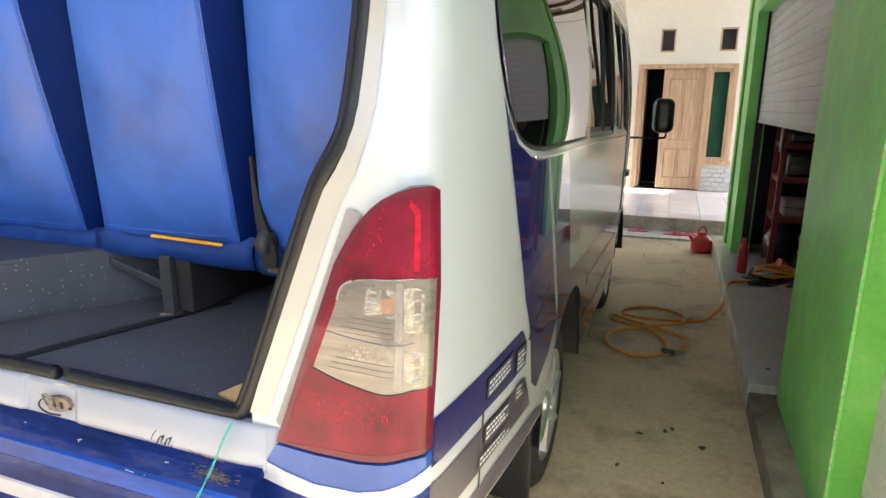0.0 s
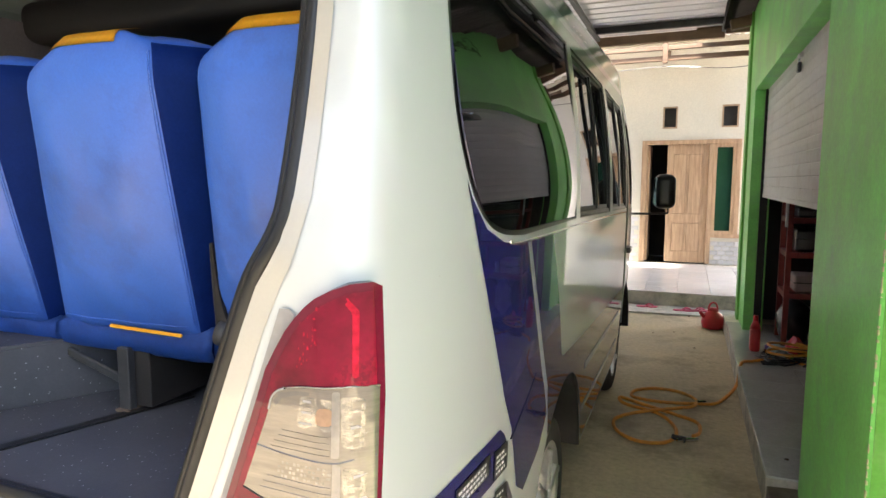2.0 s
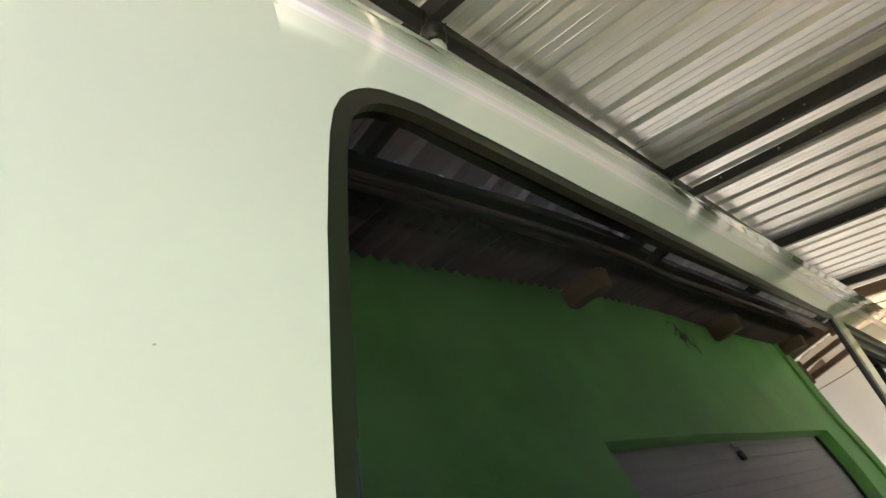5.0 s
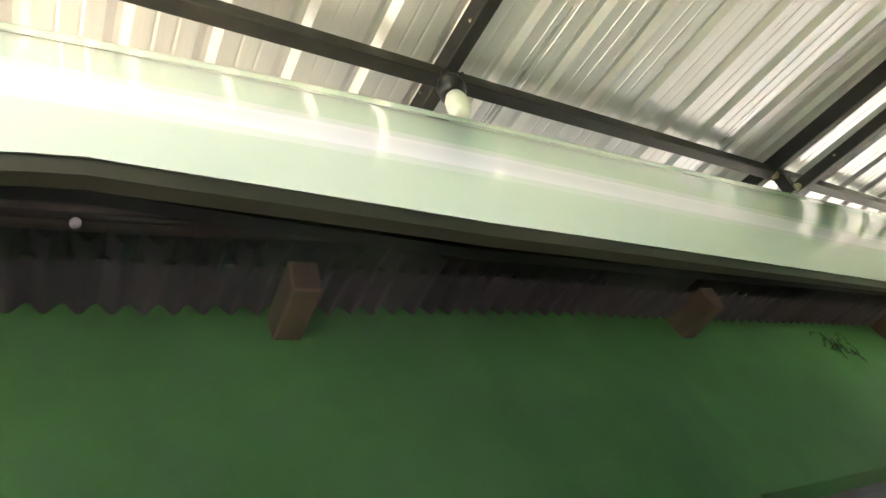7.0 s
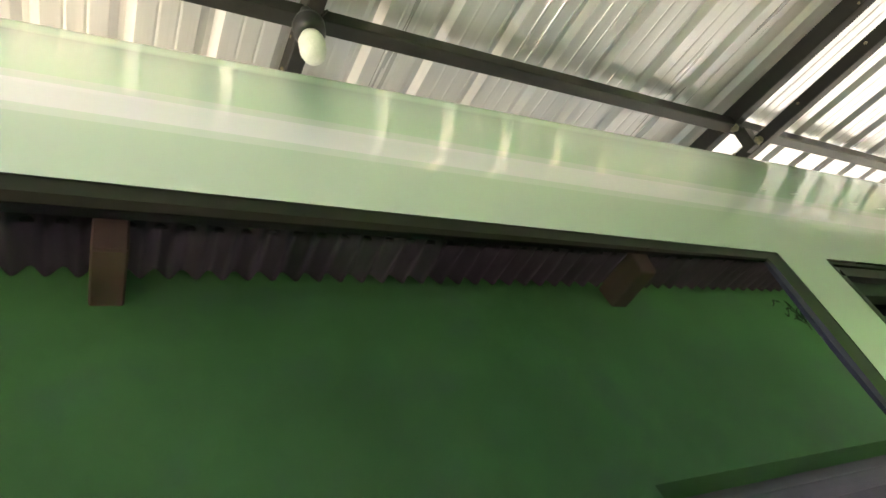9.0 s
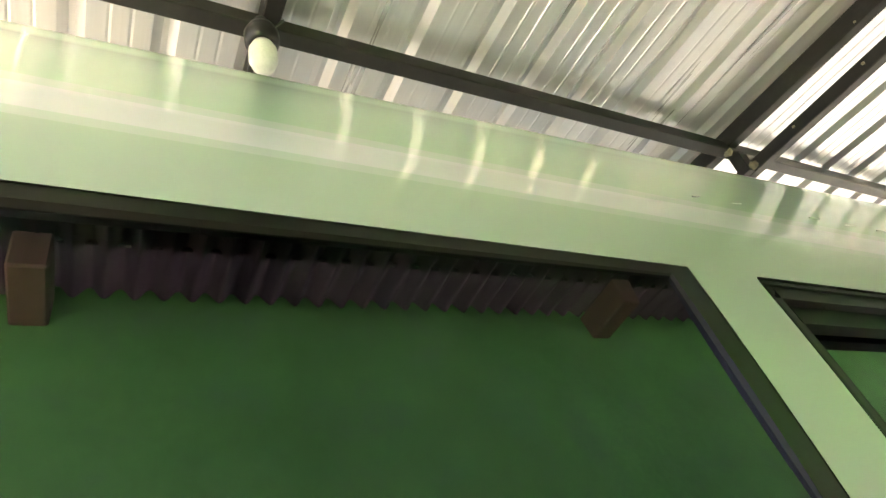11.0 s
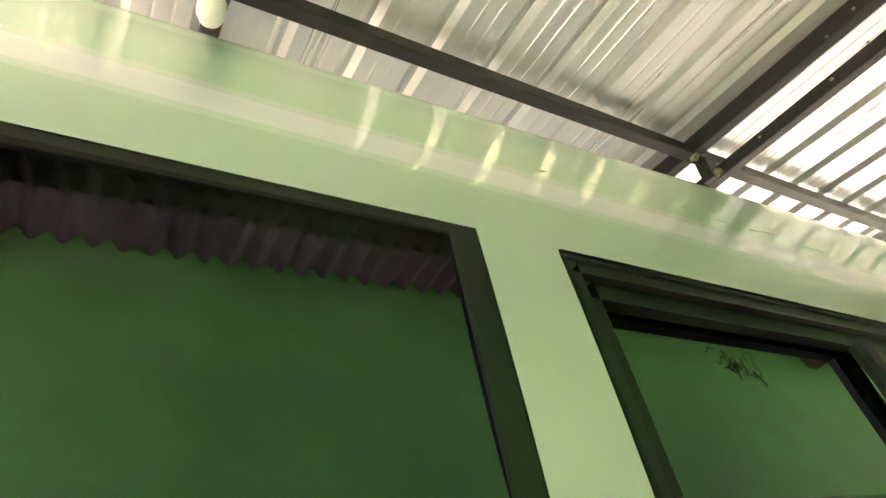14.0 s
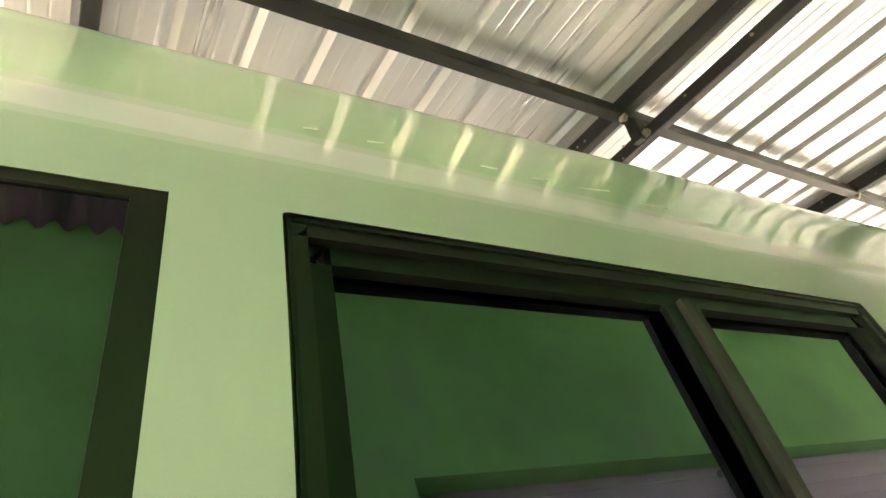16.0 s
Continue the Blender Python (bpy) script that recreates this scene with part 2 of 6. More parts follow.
DARK_STEEL = mat("worn dark grey steel", (0.045, 0.045, 0.046), 0.5, var=0.3, scale=10, fine=80, bump=0.08, dirt=(0.015, 0.014, 0.014), dirt_amount=0.5, dirt_scale=9)
LENS_CLEAR = mat("smoky clear lamp lens", (0.118, 0.098, 0.078), 0.2, metal=0.1, var=0.22, scale=7, stretch=(1, 1, 9), fine=60, bump=0.03, coat=1.0)
LENS_SHADE = mat("dark seam and painted shade in clear plastic", (0.075, 0.066, 0.058), 0.25, var=0.2, scale=20, bump=0.0, coat=1.0)
LENS_LINE = mat("fine line in clear plastic", (0.10, 0.083, 0.066), 0.25, var=0.2, scale=20, bump=0.0, coat=1.0)
LENS_RIDGE = mat("pale moulded lamp plastic", (0.165, 0.145, 0.125), 0.25, var=0.2, scale=25, fine=90, bump=0.1, coat=1.0)
LENS_BRIGHT = mat("silver lamp reflector", (0.22, 0.20, 0.17), 0.2, metal=0.5, var=0.4, scale=60, fine=160, bump=0.3, coat=1.0)
LENS_AMBER = mat("amber lamp bulb", (0.24, 0.135, 0.075), 0.2, var=0.2, scale=30, bump=0.2, coat=1.0)
PLASTER_WHITE = mat("white plastic", (0.75, 0.75, 0.72), 0.4, var=0.04, bump=0.01)
CARD = mat("brown cardboard", (0.48, 0.33, 0.14), 0.85, var=0.2, scale=10, bump=0.15)
DIRT = mat("dried brown dirt", (0.085, 0.07, 0.055), 0.9, var=0.4, scale=40, bump=0.3)
RUST = mat("rusty steel", (0.20, 0.15, 0.11), 0.7, metal=0.3, var=0.5, scale=30, bump=0.4)
TWINE = mat("green nylon twine", (0.05, 0.33, 0.26), 0.6, bump=0.0)
MUD = mat("dried leaf litter", (0.07, 0.05, 0.035), 0.9, var=0.5, scale=30, bump=0.4)
STAIN = mat("dark soot stain", (0.06, 0.14, 0.045), 0.9, var=0.4, scale=30, bump=0.1)
TEXT_WHITE = mat("white lettering", (0.72, 0.72, 0.72), 0.5, bump=0.0)
RED_SIGN = mat("red sticker", (0.55, 0.03, 0.03), 0.4, bump=0.0)
PEEL = mat("bare plaster under paint", (0.66, 0.70, 0.42), 0.85, var=0.15, scale=30, bump=0.3)
GREY_CLOTH = mat("grey dusty plastic sheet", (0.34, 0.31, 0.30), 0.6, var=0.25, scale=12, bump=0.2)

FLECK = mat("dark grey speckled bus flooring", (0.062, 0.063, 0.072), 0.55, var=0.25, scale=4, fine=130, bump=0.15)
fn_, fl_ = FLECK.node_tree.nodes, FLECK.node_tree.links
vor = fn_.new("ShaderNodeTexVoronoi")
vor.inputs["Scale"].default_value = 75
tcv = fn_.new("ShaderNodeTexCoord")
fl_.new(tcv.outputs["Object"], vor.inputs["Vector"])
rmp = fn_.new("ShaderNodeMapRange")
rmp.inputs["From Min"].default_value, rmp.inputs["From Max"].default_value = 0.16, 0.12
fl_.new(vor.outputs["Distance"], rmp.inputs["Value"])
gate = fn_.new("ShaderNodeMath")
gate.operation = "MULTIPLY"
sel = fn_.new("ShaderNodeMapRange")
sel.inputs["From Min"].default_value, sel.inputs["From Max"].default_value = 0.55, 0.6
sepc = fn_.new("ShaderNodeSeparateColor")
fl_.new(vor.outputs["Color"], sepc.inputs[0]), fl_.new(sepc.outputs[0], sel.inputs["Value"])
fl_.new(rmp.outputs[0], gate.inputs[0]), fl_.new(sel.outputs[0], gate.inputs[1])
mx = fn_.new("ShaderNodeMix")
mx.data_type = "RGBA"
old = FLECK.node_tree.nodes["Principled BSDF"].inputs["Base Color"].links[0].from_socket
fl_.new(gate.outputs[0], mx.inputs["Factor"]), fl_.new(old, mx.inputs["A"])
mx.inputs["B"].default_value = (0.34, 0.35, 0.38, 1)
fl_.new(mx.outputs["Result"], FLECK.node_tree.nodes["Principled BSDF"].inputs["Base Color"])


def glass(name, tint, ior, rough=0.01):
    m = bpy.data.materials.new(name)
    m.use_nodes = True
    b = m.node_tree.nodes["Principled BSDF"]
    b.inputs["Base Color"].default_value = (*tint, 1)
    b.inputs["Transmission Weight"].default_value = 1.0
    b.inputs["IOR"].default_value, b.inputs["Roughness"].default_value = ior, rough
    b.inputs["Specular Tint"].default_value = (0.68, 0.64, 1.0, 1)
    return m


TINTED = glass("dark tinted window glass", (0.002, 0.003, 0.003), 2.24)
# a thin uneven film of dust on the glass
tn, tl = TINTED.node_tree.nodes, TINTED.node_tree.links
film = tn.new("ShaderNodeBsdfDiffuse")
film.inputs["Color"].default_value = (0.33, 0.38, 0.34, 1)
cloud = tn.new("ShaderNodeTexNoise")
cloud.inputs["Scale"].default_value, cloud.inputs["Detail"].default_value = 6.0, 7.0
tco = tn.new("ShaderNodeTexCoord")
tl.new(tco.outputs["Object"], cloud.inputs["Vector"])
amount = tn.new("ShaderNodeMapRange")
amount.inputs["From Min"].default_value, amount.inputs["From Max"].default_value = 0.38, 0.68
amount.inputs["To Min"].default_value, amount.inputs["To Max"].default_value = 0.0, 0.020
tl.new(cloud.outputs["Fac"], amount.inputs["Value"])
both = tn.new("ShaderNodeMixShader")
tl.new(amount.outputs[0], both.inputs[0])
tl.new(tn["Principled BSDF"].outputs[0], both.inputs[1]), tl.new(film.outputs[0], both.inputs[2])
tl.new(both.outputs[0], tn["Material Output"].inputs["Surface"])
PANE_GREEN = mat("dark green house glass", (0.012, 0.05, 0.03), 0.12, var=0.1, bump=0.0)
MIRROR_GLASS = mat("mirror glass", (0.14, 0.16, 0.15), 0.02, metal=1.0, var=0.0, bump=0.0, fine_var=0.0)

# ---------------------------------------------------------------- helpers
from mathutils import geometry


def empty(name, x, y, z, label, category, group=""):
    ob = new(name)
    ob.empty_display_size = 0.1
    ob.location = (x, y, z)
    return tagged(ob, label, category, group)


def part(name, bm, material, parent=None, label="", smooth=False, kind=""):
    """Links a bmesh, built in world metres, as one mesh object under its parent."""
    me = bpy.data.meshes.new(name)
    bmesh.ops.recalc_face_normals(bm, faces=bm.faces)
    bm.to_mesh(me)
    bm.free()
    return part_mesh(name, me, material, parent, label, smooth, kind)


def part_mesh(name, me, material, parent=None, label="", smooth=False, kind=""):
    me.materials.append(material)
    if smooth:
        me.polygons.foreach_set("use_smooth", [True] * len(me.polygons))
    ob = new(name, me)
    if parent is not None:
        ob.parent = parent
        base = parent.location.copy()
        if parent.parent is not None:
            base = Vector((0, 0, 0))
        ob.matrix_parent_inverse = Matrix.Translation(-base)
    tagged(ob, label, "", "", kind)
    return ob


def structure(name, bm, material, label, category, smooth=False):
    return tagged(part(name, bm, material, None, "", smooth), label, category, "", "structure")


def thing(name, bm, material, label, category, group="", smooth=False):
    return tagged(part(name, bm, material, None, "", smooth), label, category, group)


def box(bm, x0, x1, y0, y1, z0, z1, bevel=0.0, seg=2):
    m = Matrix.LocRotScale(((x0 + x1) / 2, (y0 + y1) / 2, (z0 + z1) / 2), None, (abs(x1 - x0), abs(y1 - y0), abs(z1 - z0)))
    made = bmesh.ops.create_cube(bm, size=1.0, matrix=m)["verts"]
    if bevel > 0:
        edges = list({e for v in made for e in v.link_edges})
        bmesh.ops.bevel(bm, geom=edges, offset=bevel, segments=seg, profile=0.5, affect="EDGES")
    return bm


def rod(bm, p, q, r0, r1=None, seg=14, cap=True):
    p, q = Vector(p), Vector(q)
    turn = (q - p).to_track_quat("Z", "Y").to_matrix().to_4x4()
    m = Matrix.Translation((p + q) / 2) @ turn
    bmesh.ops.create_cone(bm, cap_ends=cap, segments=seg, radius1=r0, radius2=r0 if r1 is None else r1, depth=(q - p).length, matrix=m)
    return bm


def beam(bm, p, q, w, h, bevel=0.004):
    """A bar of width w and height h between two points."""
    p, q = Vector(p), Vector(q)
    turn = (q - p).to_track_quat("X", "Z").to_matrix().to_4x4()
    m = Matrix.Translation((p + q) / 2) @ turn @ Matrix.Diagonal(((q - p).length, w, h, 1))
    made = bmesh.ops.create_cube(bm, size=1.0, matrix=m)["verts"]
    if bevel:
        bmesh.ops.bevel(bm, geom=list({e for v in made for e in v.link_edges}), offset=bevel, segments=1, affect="EDGES")
    return bm


def tube(bm, pts, r, seg=8, closed=False):
    """A round cord along a row of points."""
    pts = [Vector(p) for p in pts]
    rings, n, up = [], len(pts), Vector((0.03, 0.02, 1)).normalized()
    for i, p in enumerate(pts):
        a, b = pts[(i - 1) % n if closed else max(i - 1, 0)], pts[(i + 1) % n if closed else min(i + 1, n - 1)]
        d = (b - a).normalized()
        s = d.cross(up)
        s = s.normalized() if s.length > 1e-4 else Vector((1, 0, 0))
        t = s.cross(d).normalized()
        rings.append([bm.verts.new(p + r * (s * math.cos(2 * math.pi * k / seg) + t * math.sin(2 * math.pi * k / seg))) for k in range(seg)])
    for i in range(n if closed else n - 1):
        a, b = rings[i], rings[(i + 1) % n]
        for k in range(seg):
            bm.faces.new((a[k], a[(k + 1) % seg], b[(k + 1) % seg], b[k]))
    if not closed:
        bm.faces.new(rings[0][::-1]), bm.faces.new(rings[-1])
    return bm


def curve(pts, n=8):
    """A smooth row of points through the given ones."""
    pts = [Vector(p) for p in pts]
    out = []
    for i in range(len(pts) - 1):
        a, b, c, d = pts[max(i - 1, 0)], pts[i], pts[i + 1], pts[min(i + 2, len(pts) - 1)]
        for k in range(n):
            t = k / n
            out.append(0.5 * (2 * b + (c - a) * t + (2 * a - 5 * b + 4 * c - d) * t * t + (3 * b - a - 3 * c + d) * t ** 3))
    return out + [pts[-1]]


def lathe(bm, profile, x, y, z, seg=24):
    """A turned body from (radius, height) pairs."""
    rings = [[bm.verts.new((x + r * math.cos(2 * math.pi * k / seg), y + r * math.sin(2 * math.pi * k / seg), z + h)) for k in range(seg)] for r, h in profile]
    for a, b in zip(rings, rings[1:]):
        for k in range(seg):
            bm.faces.new((a[k], a[(k + 1) % seg], b[(k + 1) % seg], b[k]))
    bm.faces.new(rings[0][::-1]), bm.faces.new(rings[-1])
    return bm


def prism(bm, poly, axis, a, b):
    """A flat outline, given in the two other axes, drawn out along one axis from a to b."""
    def at(p, w):
        return {"x": (w, p[0], p[1]), "y": (p[0], w, p[1]), "z": (p[0], p[1], w)}[axis]
    lo, hi = [bm.verts.new(at(p, a)) for p in poly], [bm.verts.new(at(p, b)) for p in poly]
    n = len(poly)
    bm.faces.new(lo), bm.faces.new(hi[::-1])
    for i in range(n):
        bm.faces.new((lo[i], lo[(i + 1) % n], hi[(i + 1) % n], hi[i]))
    return bm


def inside(p, loops):
    odd = False
    for lp in loops:
        j = len(lp) - 1
        for i in range(len(lp)):
            (xi, yi), (xj, yj) = lp[i], lp[j]
            if (yi > p[1]) != (yj > p[1]) and p[0] < (xj - xi) * (p[1] - yi) / (yj - yi) + xi:
                odd = not odd
            j = i
    return odd


def dense(loop, step):
    out = []
    for i in range(len(loop)):
        a, b = Vector(loop[i]), Vector(loop[(i + 1) % len(loop)])
        k = max(1, int((b - a).length / step))
        out += [tuple(a.lerp(b, j / k)) for j in range(k)]
    return out


def skin(name, loops, fn, material, parent, step=0.06, label="", thick=0.0):
    """A curved panel: flat outlines (the first outside, the rest holes) laid on the surface fn(u, v)."""
    loops = [dense(lp, step) for lp in loops]
    pts, edges = [], []
    for lp in loops:
        n0 = len(pts)
        pts += [Vector(p) for p in lp]
        edges += [(n0 + i, n0 + (i + 1) % len(lp)) for i in range(len(lp))]
    rim = np.array([tuple(p) for p in pts])
    us, vs = rim[:, 0], rim[:, 1]
    for i in range(int((us.max() - us.min()) / step) + 1):
        for j in range(int((vs.max() - vs.min()) / step) + 1):
            p = (us.min() + (i + 0.5) * step, vs.min() + (j + 0.5) * step)
            if inside(p, loops) and np.min(np.hypot(us - p[0], vs - p[1])) > step * 0.45:
                pts.append(Vector(p))
    v2, _, f2, *_ = geometry.delaunay_2d_cdt(pts, edges, [], 0, 1e-7)
    faces = [f for f in f2 if inside(sum((v2[k] for k in f), Vector((0, 0))) / len(f), loops)]
    h = 1e-3
    nor = []
    for p in v2:
        n = (fn(p[0] + h, p[1]) - fn(p[0] - h, p[1])).cross(fn(p[0], p[1] + h) - fn(p[0], p[1] - h)).normalized()
        nor.append(n)
    verts = [fn(p[0], p[1]) for p in v2]
    smooth_n = [tuple(n) for n in nor]
    if thick:
        n0 = len(verts)
        back = [v - n * thick for v, n in zip(verts, nor)]
        count = {}
        for f in faces:
            for i in range(len(f)):
                count[(f[i], f[(i + 1) % len(f)])] = 1
        rimq = [(b, a, a + n0, b + n0) for a, b in count if (b, a) not in count]
        faces = [tuple(f) for f in faces] + [tuple(k + n0 for k in reversed(f)) for f in faces] + rimq
        verts, smooth_n = verts + back, smooth_n + [tuple(-n) for n in nor]
    me = bpy.data.meshes.new(name)
    me.from_pydata([tuple(v) for v in verts], [], [tuple(f) for f in faces])
    me.update()
    ob = part_mesh(name, me, material, parent, label, True)
    if not thick:
        me.normals_split_custom_set_from_vertices(smooth_n)
    else:
        nv = len(verts)
        used = np.zeros(len(me.loops), dtype=np.int32)
        me.loops.foreach_get("vertex_index", used)
        rim_polys = [p for p in me.polygons if p.index >= len(me.polygons) - len(rimq)]
        loop_n = [smooth_n[k] for k in used]
        for p in rim_polys:
            for li in p.loop_indices:
                loop_n[li] = tuple(p.normal)
        me.normals_split_custom_set(loop_n)
    return ob


def round_poly(pts, r, n=6):
    """An outline with its corners rounded; r: one radius or one for each corner."""
    out = []
    m = len(pts)
    for i in range(m):
        a, b, c = Vector(pts[i - 1]), Vector(pts[i]), Vector(pts[(i + 1) % m])
        rr = r[i] if isinstance(r, (list, tuple)) else r
        u, w = (a - b).normalized(), (c - b).normalized()
        rr = min(rr, (a - b).length * 0.49, (c - b).length * 0.49)
        if rr <= 1e-5:
            out.append(tuple(b))
            continue
        p, q = b + u * rr, b + w * rr
        for k in range(n + 1):
            t = k / n
            out.append(tuple((1 - t) ** 2 * p + 2 * t * (1 - t) * b + t * t * q))
    return out

# ---------------------------------------------------------------- the yard, the shop wall and the house
XW = 0.632          # face of the green wall
YN, YF, ZL = 3.36, 6.69, 2.466   # shop opening: near jamb, far jamb, lintel
YC, YE, ZT = 2.30, 7.42, 3.36    # wall: near pier's corner, far end, top
YS = 0.95                        # near end of the shop
ZK, XK = 0.165, 0.50              # shop platform
HY = 11.44                       # house front wall
PZ = 0.20                        # porch floor

bm = bmesh.new()
bmesh.ops.create_grid(bm, x_segments=2, y_segments=2, size=150, matrix=Matrix.Translation((0, 20, -0.012)))
structure("ground", bm, EARTH, "bare brown yard ground reaching into the distance", "ground")
bm = bmesh.new()
bmesh.ops.create_grid(bm, x_segments=60, y_segments=100, size=1.0, matrix=Matrix.Translation((-1.6, 3.2, 0)) @ Matrix.Diagonal((4.2, 5.15, 1, 1)))
for v in bm.verts:
    v.co.z = 0.006 * noise.noise(v.co * 1.7) + 0.003 * noise.noise(v.co * 6)
structure("floor", bm, CONCRETE, "stained rough concrete floor of the carport lane", "floor", True)

# shop platform, tile bed and raw cement edge
bm = bmesh.new()
box(bm, XK, 4.2, 3.42, YE, -0.01, ZK - 0.012)
structure("kerb", bm, KERB, "raw cement kerb edge of the shop platform", "kerb")
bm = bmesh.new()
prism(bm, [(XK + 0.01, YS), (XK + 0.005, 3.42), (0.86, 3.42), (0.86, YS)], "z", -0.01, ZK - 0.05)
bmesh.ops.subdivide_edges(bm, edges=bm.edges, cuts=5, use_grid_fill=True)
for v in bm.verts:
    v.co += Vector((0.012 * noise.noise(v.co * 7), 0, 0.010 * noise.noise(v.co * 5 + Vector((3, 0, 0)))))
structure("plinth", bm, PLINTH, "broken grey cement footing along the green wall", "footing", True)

# green wall with the shop opening
wt = 0.17
bm = bmesh.new()
box(bm, XW, XW + wt, YC, YN, 0.0, ZT)
box(bm, XW, XW + wt, YS + 0.15, YC, 2.02, ZT)
box(bm, XW, XW + wt, YS, YS + 0.15, 0.0, ZT)
box(bm, XW, XW + wt, YN, YF, ZL, ZT)
box(bm, XW, XW + wt, YF, 7.20, 0.0, ZT)
bmesh.ops.remove_doubles(bm, verts=bm.verts, dist=1e-4)
wall_shop = structure("wall_east", bm, GREEN, "glossy green painted masonry wall of the shop", "wall")
bm = bmesh.new()
box(bm, XW - 0.022, XW + wt + 0.03, 7.20, YE, 0.0, ZT + 0.05, 0.006)
structure("pillar", bm, GREEN_PALE, "light green corner pillar of the shop wall", "pillar")
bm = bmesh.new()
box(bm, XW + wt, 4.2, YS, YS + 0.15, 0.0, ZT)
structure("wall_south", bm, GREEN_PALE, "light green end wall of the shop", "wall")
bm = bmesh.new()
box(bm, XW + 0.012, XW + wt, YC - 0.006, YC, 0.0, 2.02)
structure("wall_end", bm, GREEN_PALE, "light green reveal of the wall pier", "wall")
rng = random.Random(4)
for i in range(70):
    z = 0.12 + i * 0.027 + rng.uniform(-0.02, 0.02)
    bm = bmesh.new()
    w, h = rng.uniform(0.0015, 0.005), rng.uniform(0.004, 0.022) * (2 if i % 11 == 0 else 1)
    prism(bm, round_poly([(XW - 0.0015, z), (XW + w, z + h * 0.2), (XW + w * 0.7, z + h), (XW - 0.0015, z + h * 0.9)], 0.002, 2), "y", YC - 0.008, YC + rng.uniform(0.0, 0.006))
    part("paint_chip", bm, PEEL, wall_shop, "bare plaster chip in the paint")
# soot marks under the eave
for i in range(13):
    bm = bmesh.new()
    y0, z0 = 4.82 + rng.uniform(0, 0.30), 3.05 + rng.uniform(0, 0.16)
    pts = [(XW - 0.001, y0 + 0.03 * k * rng.uniform(0.3, 1), z0 + rng.uniform(-0.02, 0.02) * k) for k in range(5)]
    tube(bm, curve(pts, 3), rng.uniform(0.001, 0.0035), 5)
    part("soot_mark", bm, STAIN, wall_shop)

# shop room behind the opening, its shade put into near-black walls
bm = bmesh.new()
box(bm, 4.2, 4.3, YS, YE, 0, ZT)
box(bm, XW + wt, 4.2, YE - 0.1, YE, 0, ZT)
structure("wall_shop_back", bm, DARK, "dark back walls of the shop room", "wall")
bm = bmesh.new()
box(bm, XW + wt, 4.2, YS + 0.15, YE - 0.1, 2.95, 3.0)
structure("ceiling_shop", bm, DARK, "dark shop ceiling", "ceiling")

# roller shutter, half lowered
shutter = empty("roller_shutter", 0.78, 5.0, 1.5, "white slatted roller shutter, lowered halfway in the shop opening", "shutter")
XS = 0.750
sl = 0.078
zz = 1.492
while zz < 2.62:
    bm = bmesh.new()
    prof = [(XS - 0.0065, zz + 0.001), (XS - 0.008, zz + 0.006), (XS - 0.010, zz + sl / 2), (XS - 0.008, zz + sl - 0.006), (XS - 0.0065, zz + sl - 0.0005),
            (XS + 0.012, zz + sl - 0.001), (XS + 0.012, zz + 0.002)]
    prism(bm, prof, "y", YN - 0.05, YF + 0.03)
    part("slat", bm, SHUTTER, shutter, "", False)
    zz += sl
bm = bmesh.new()
box(bm, XS - 0.014, XS + 0.02, YN - 0.05, YF + 0.03, 1.462, 1.495, 0.004)
part("bottom_rail", bm, SHUTTER, shutter)
bm = bmesh.new()
box(bm, XS + 0.014, XS + 0.02, YN - 0.05, YF + 0.03, 1.47, 2.6)
part("backing", bm, DARK, shutter)
for y in (YF - 0.012, YN + 0.012):
    bm = bmesh.new()
    box(bm, XS - 0.03, XS + 0.035, y - 0.012, y + 0.012, ZK, ZL, 0.003)
    part("guide_rail", bm, STEEL_DARK, shutter, "dark steel guide rail")
second = empty("roller_shutter", 0.78, 1.7, 0.1, "closed grey slatted roller shutter in the near shop opening", "shutter")
zz = 0.13
while zz < 2.10:
    bm = bmesh.new()
    prof = [(XS - 0.0065, zz + 0.001), (XS - 0.008, zz + 0.006), (XS - 0.010, zz + sl / 2), (XS - 0.008, zz + sl - 0.006), (XS - 0.0065, zz + sl - 0.0005),
            (XS + 0.012, zz + sl - 0.001), (XS + 0.012, zz + 0.002)]
    prism(bm, prof, "y", YS + 0.15, YC)
    part("slat", bm, SHUTTER, second, "", False)
    zz += sl
lock = empty("padlock", XS - 0.03, 4.82, 2.38, "small black padlock hanging on a white hasp of the shutter", "padlock")
bm = bmesh.new()
box(bm, XS - 0.038, XS - 0.015, 4.790, 4.850, 2.325, 2.39, 0.008)
part("lock_body", bm, BLACK_PLASTIC, lock)
bm = bmesh.new()
tube(bm, curve([(XS - 0.027, 4.803, 2.385), (XS - 0.027, 4.805, 2.42), (XS - 0.027, 4.820, 2.434), (XS - 0.027, 4.835, 2.42), (XS - 0.027, 4.837, 2.385)], 5), 0.005)
part("shackle", bm, CHROME, lock, "steel shackle")
bm = bmesh.new()
box(bm, XS - 0.035, XS - 0.012, 4.775, 4.865, 2.415, 2.442, 0.004)
part("hasp", bm, SHUTTER, lock, "white painted hasp")

# ---------------- house
house = structure("wall_north", box(bmesh.new(), -7.0, -0.69, HY, HY + 0.15, 0.0, 4.0), CREAM, "cream painted front wall of the house", "wall")
bm = bmesh.new()
box(bm, -0.69, 0.875, HY, HY + 0.15, 2.30, 2.50)
box(bm, -0.69, -0.37, HY, HY + 0.15, 2.50, 2.86)
box(bm, -0.135, 0.553, HY, HY + 0.15, 2.50, 2.86)
box(bm, 0.81, 0.875, HY, HY + 0.15, 2.50, 2.86)
box(bm, -0.69, 0.875, HY, HY + 0.15, 2.86, 4.0)
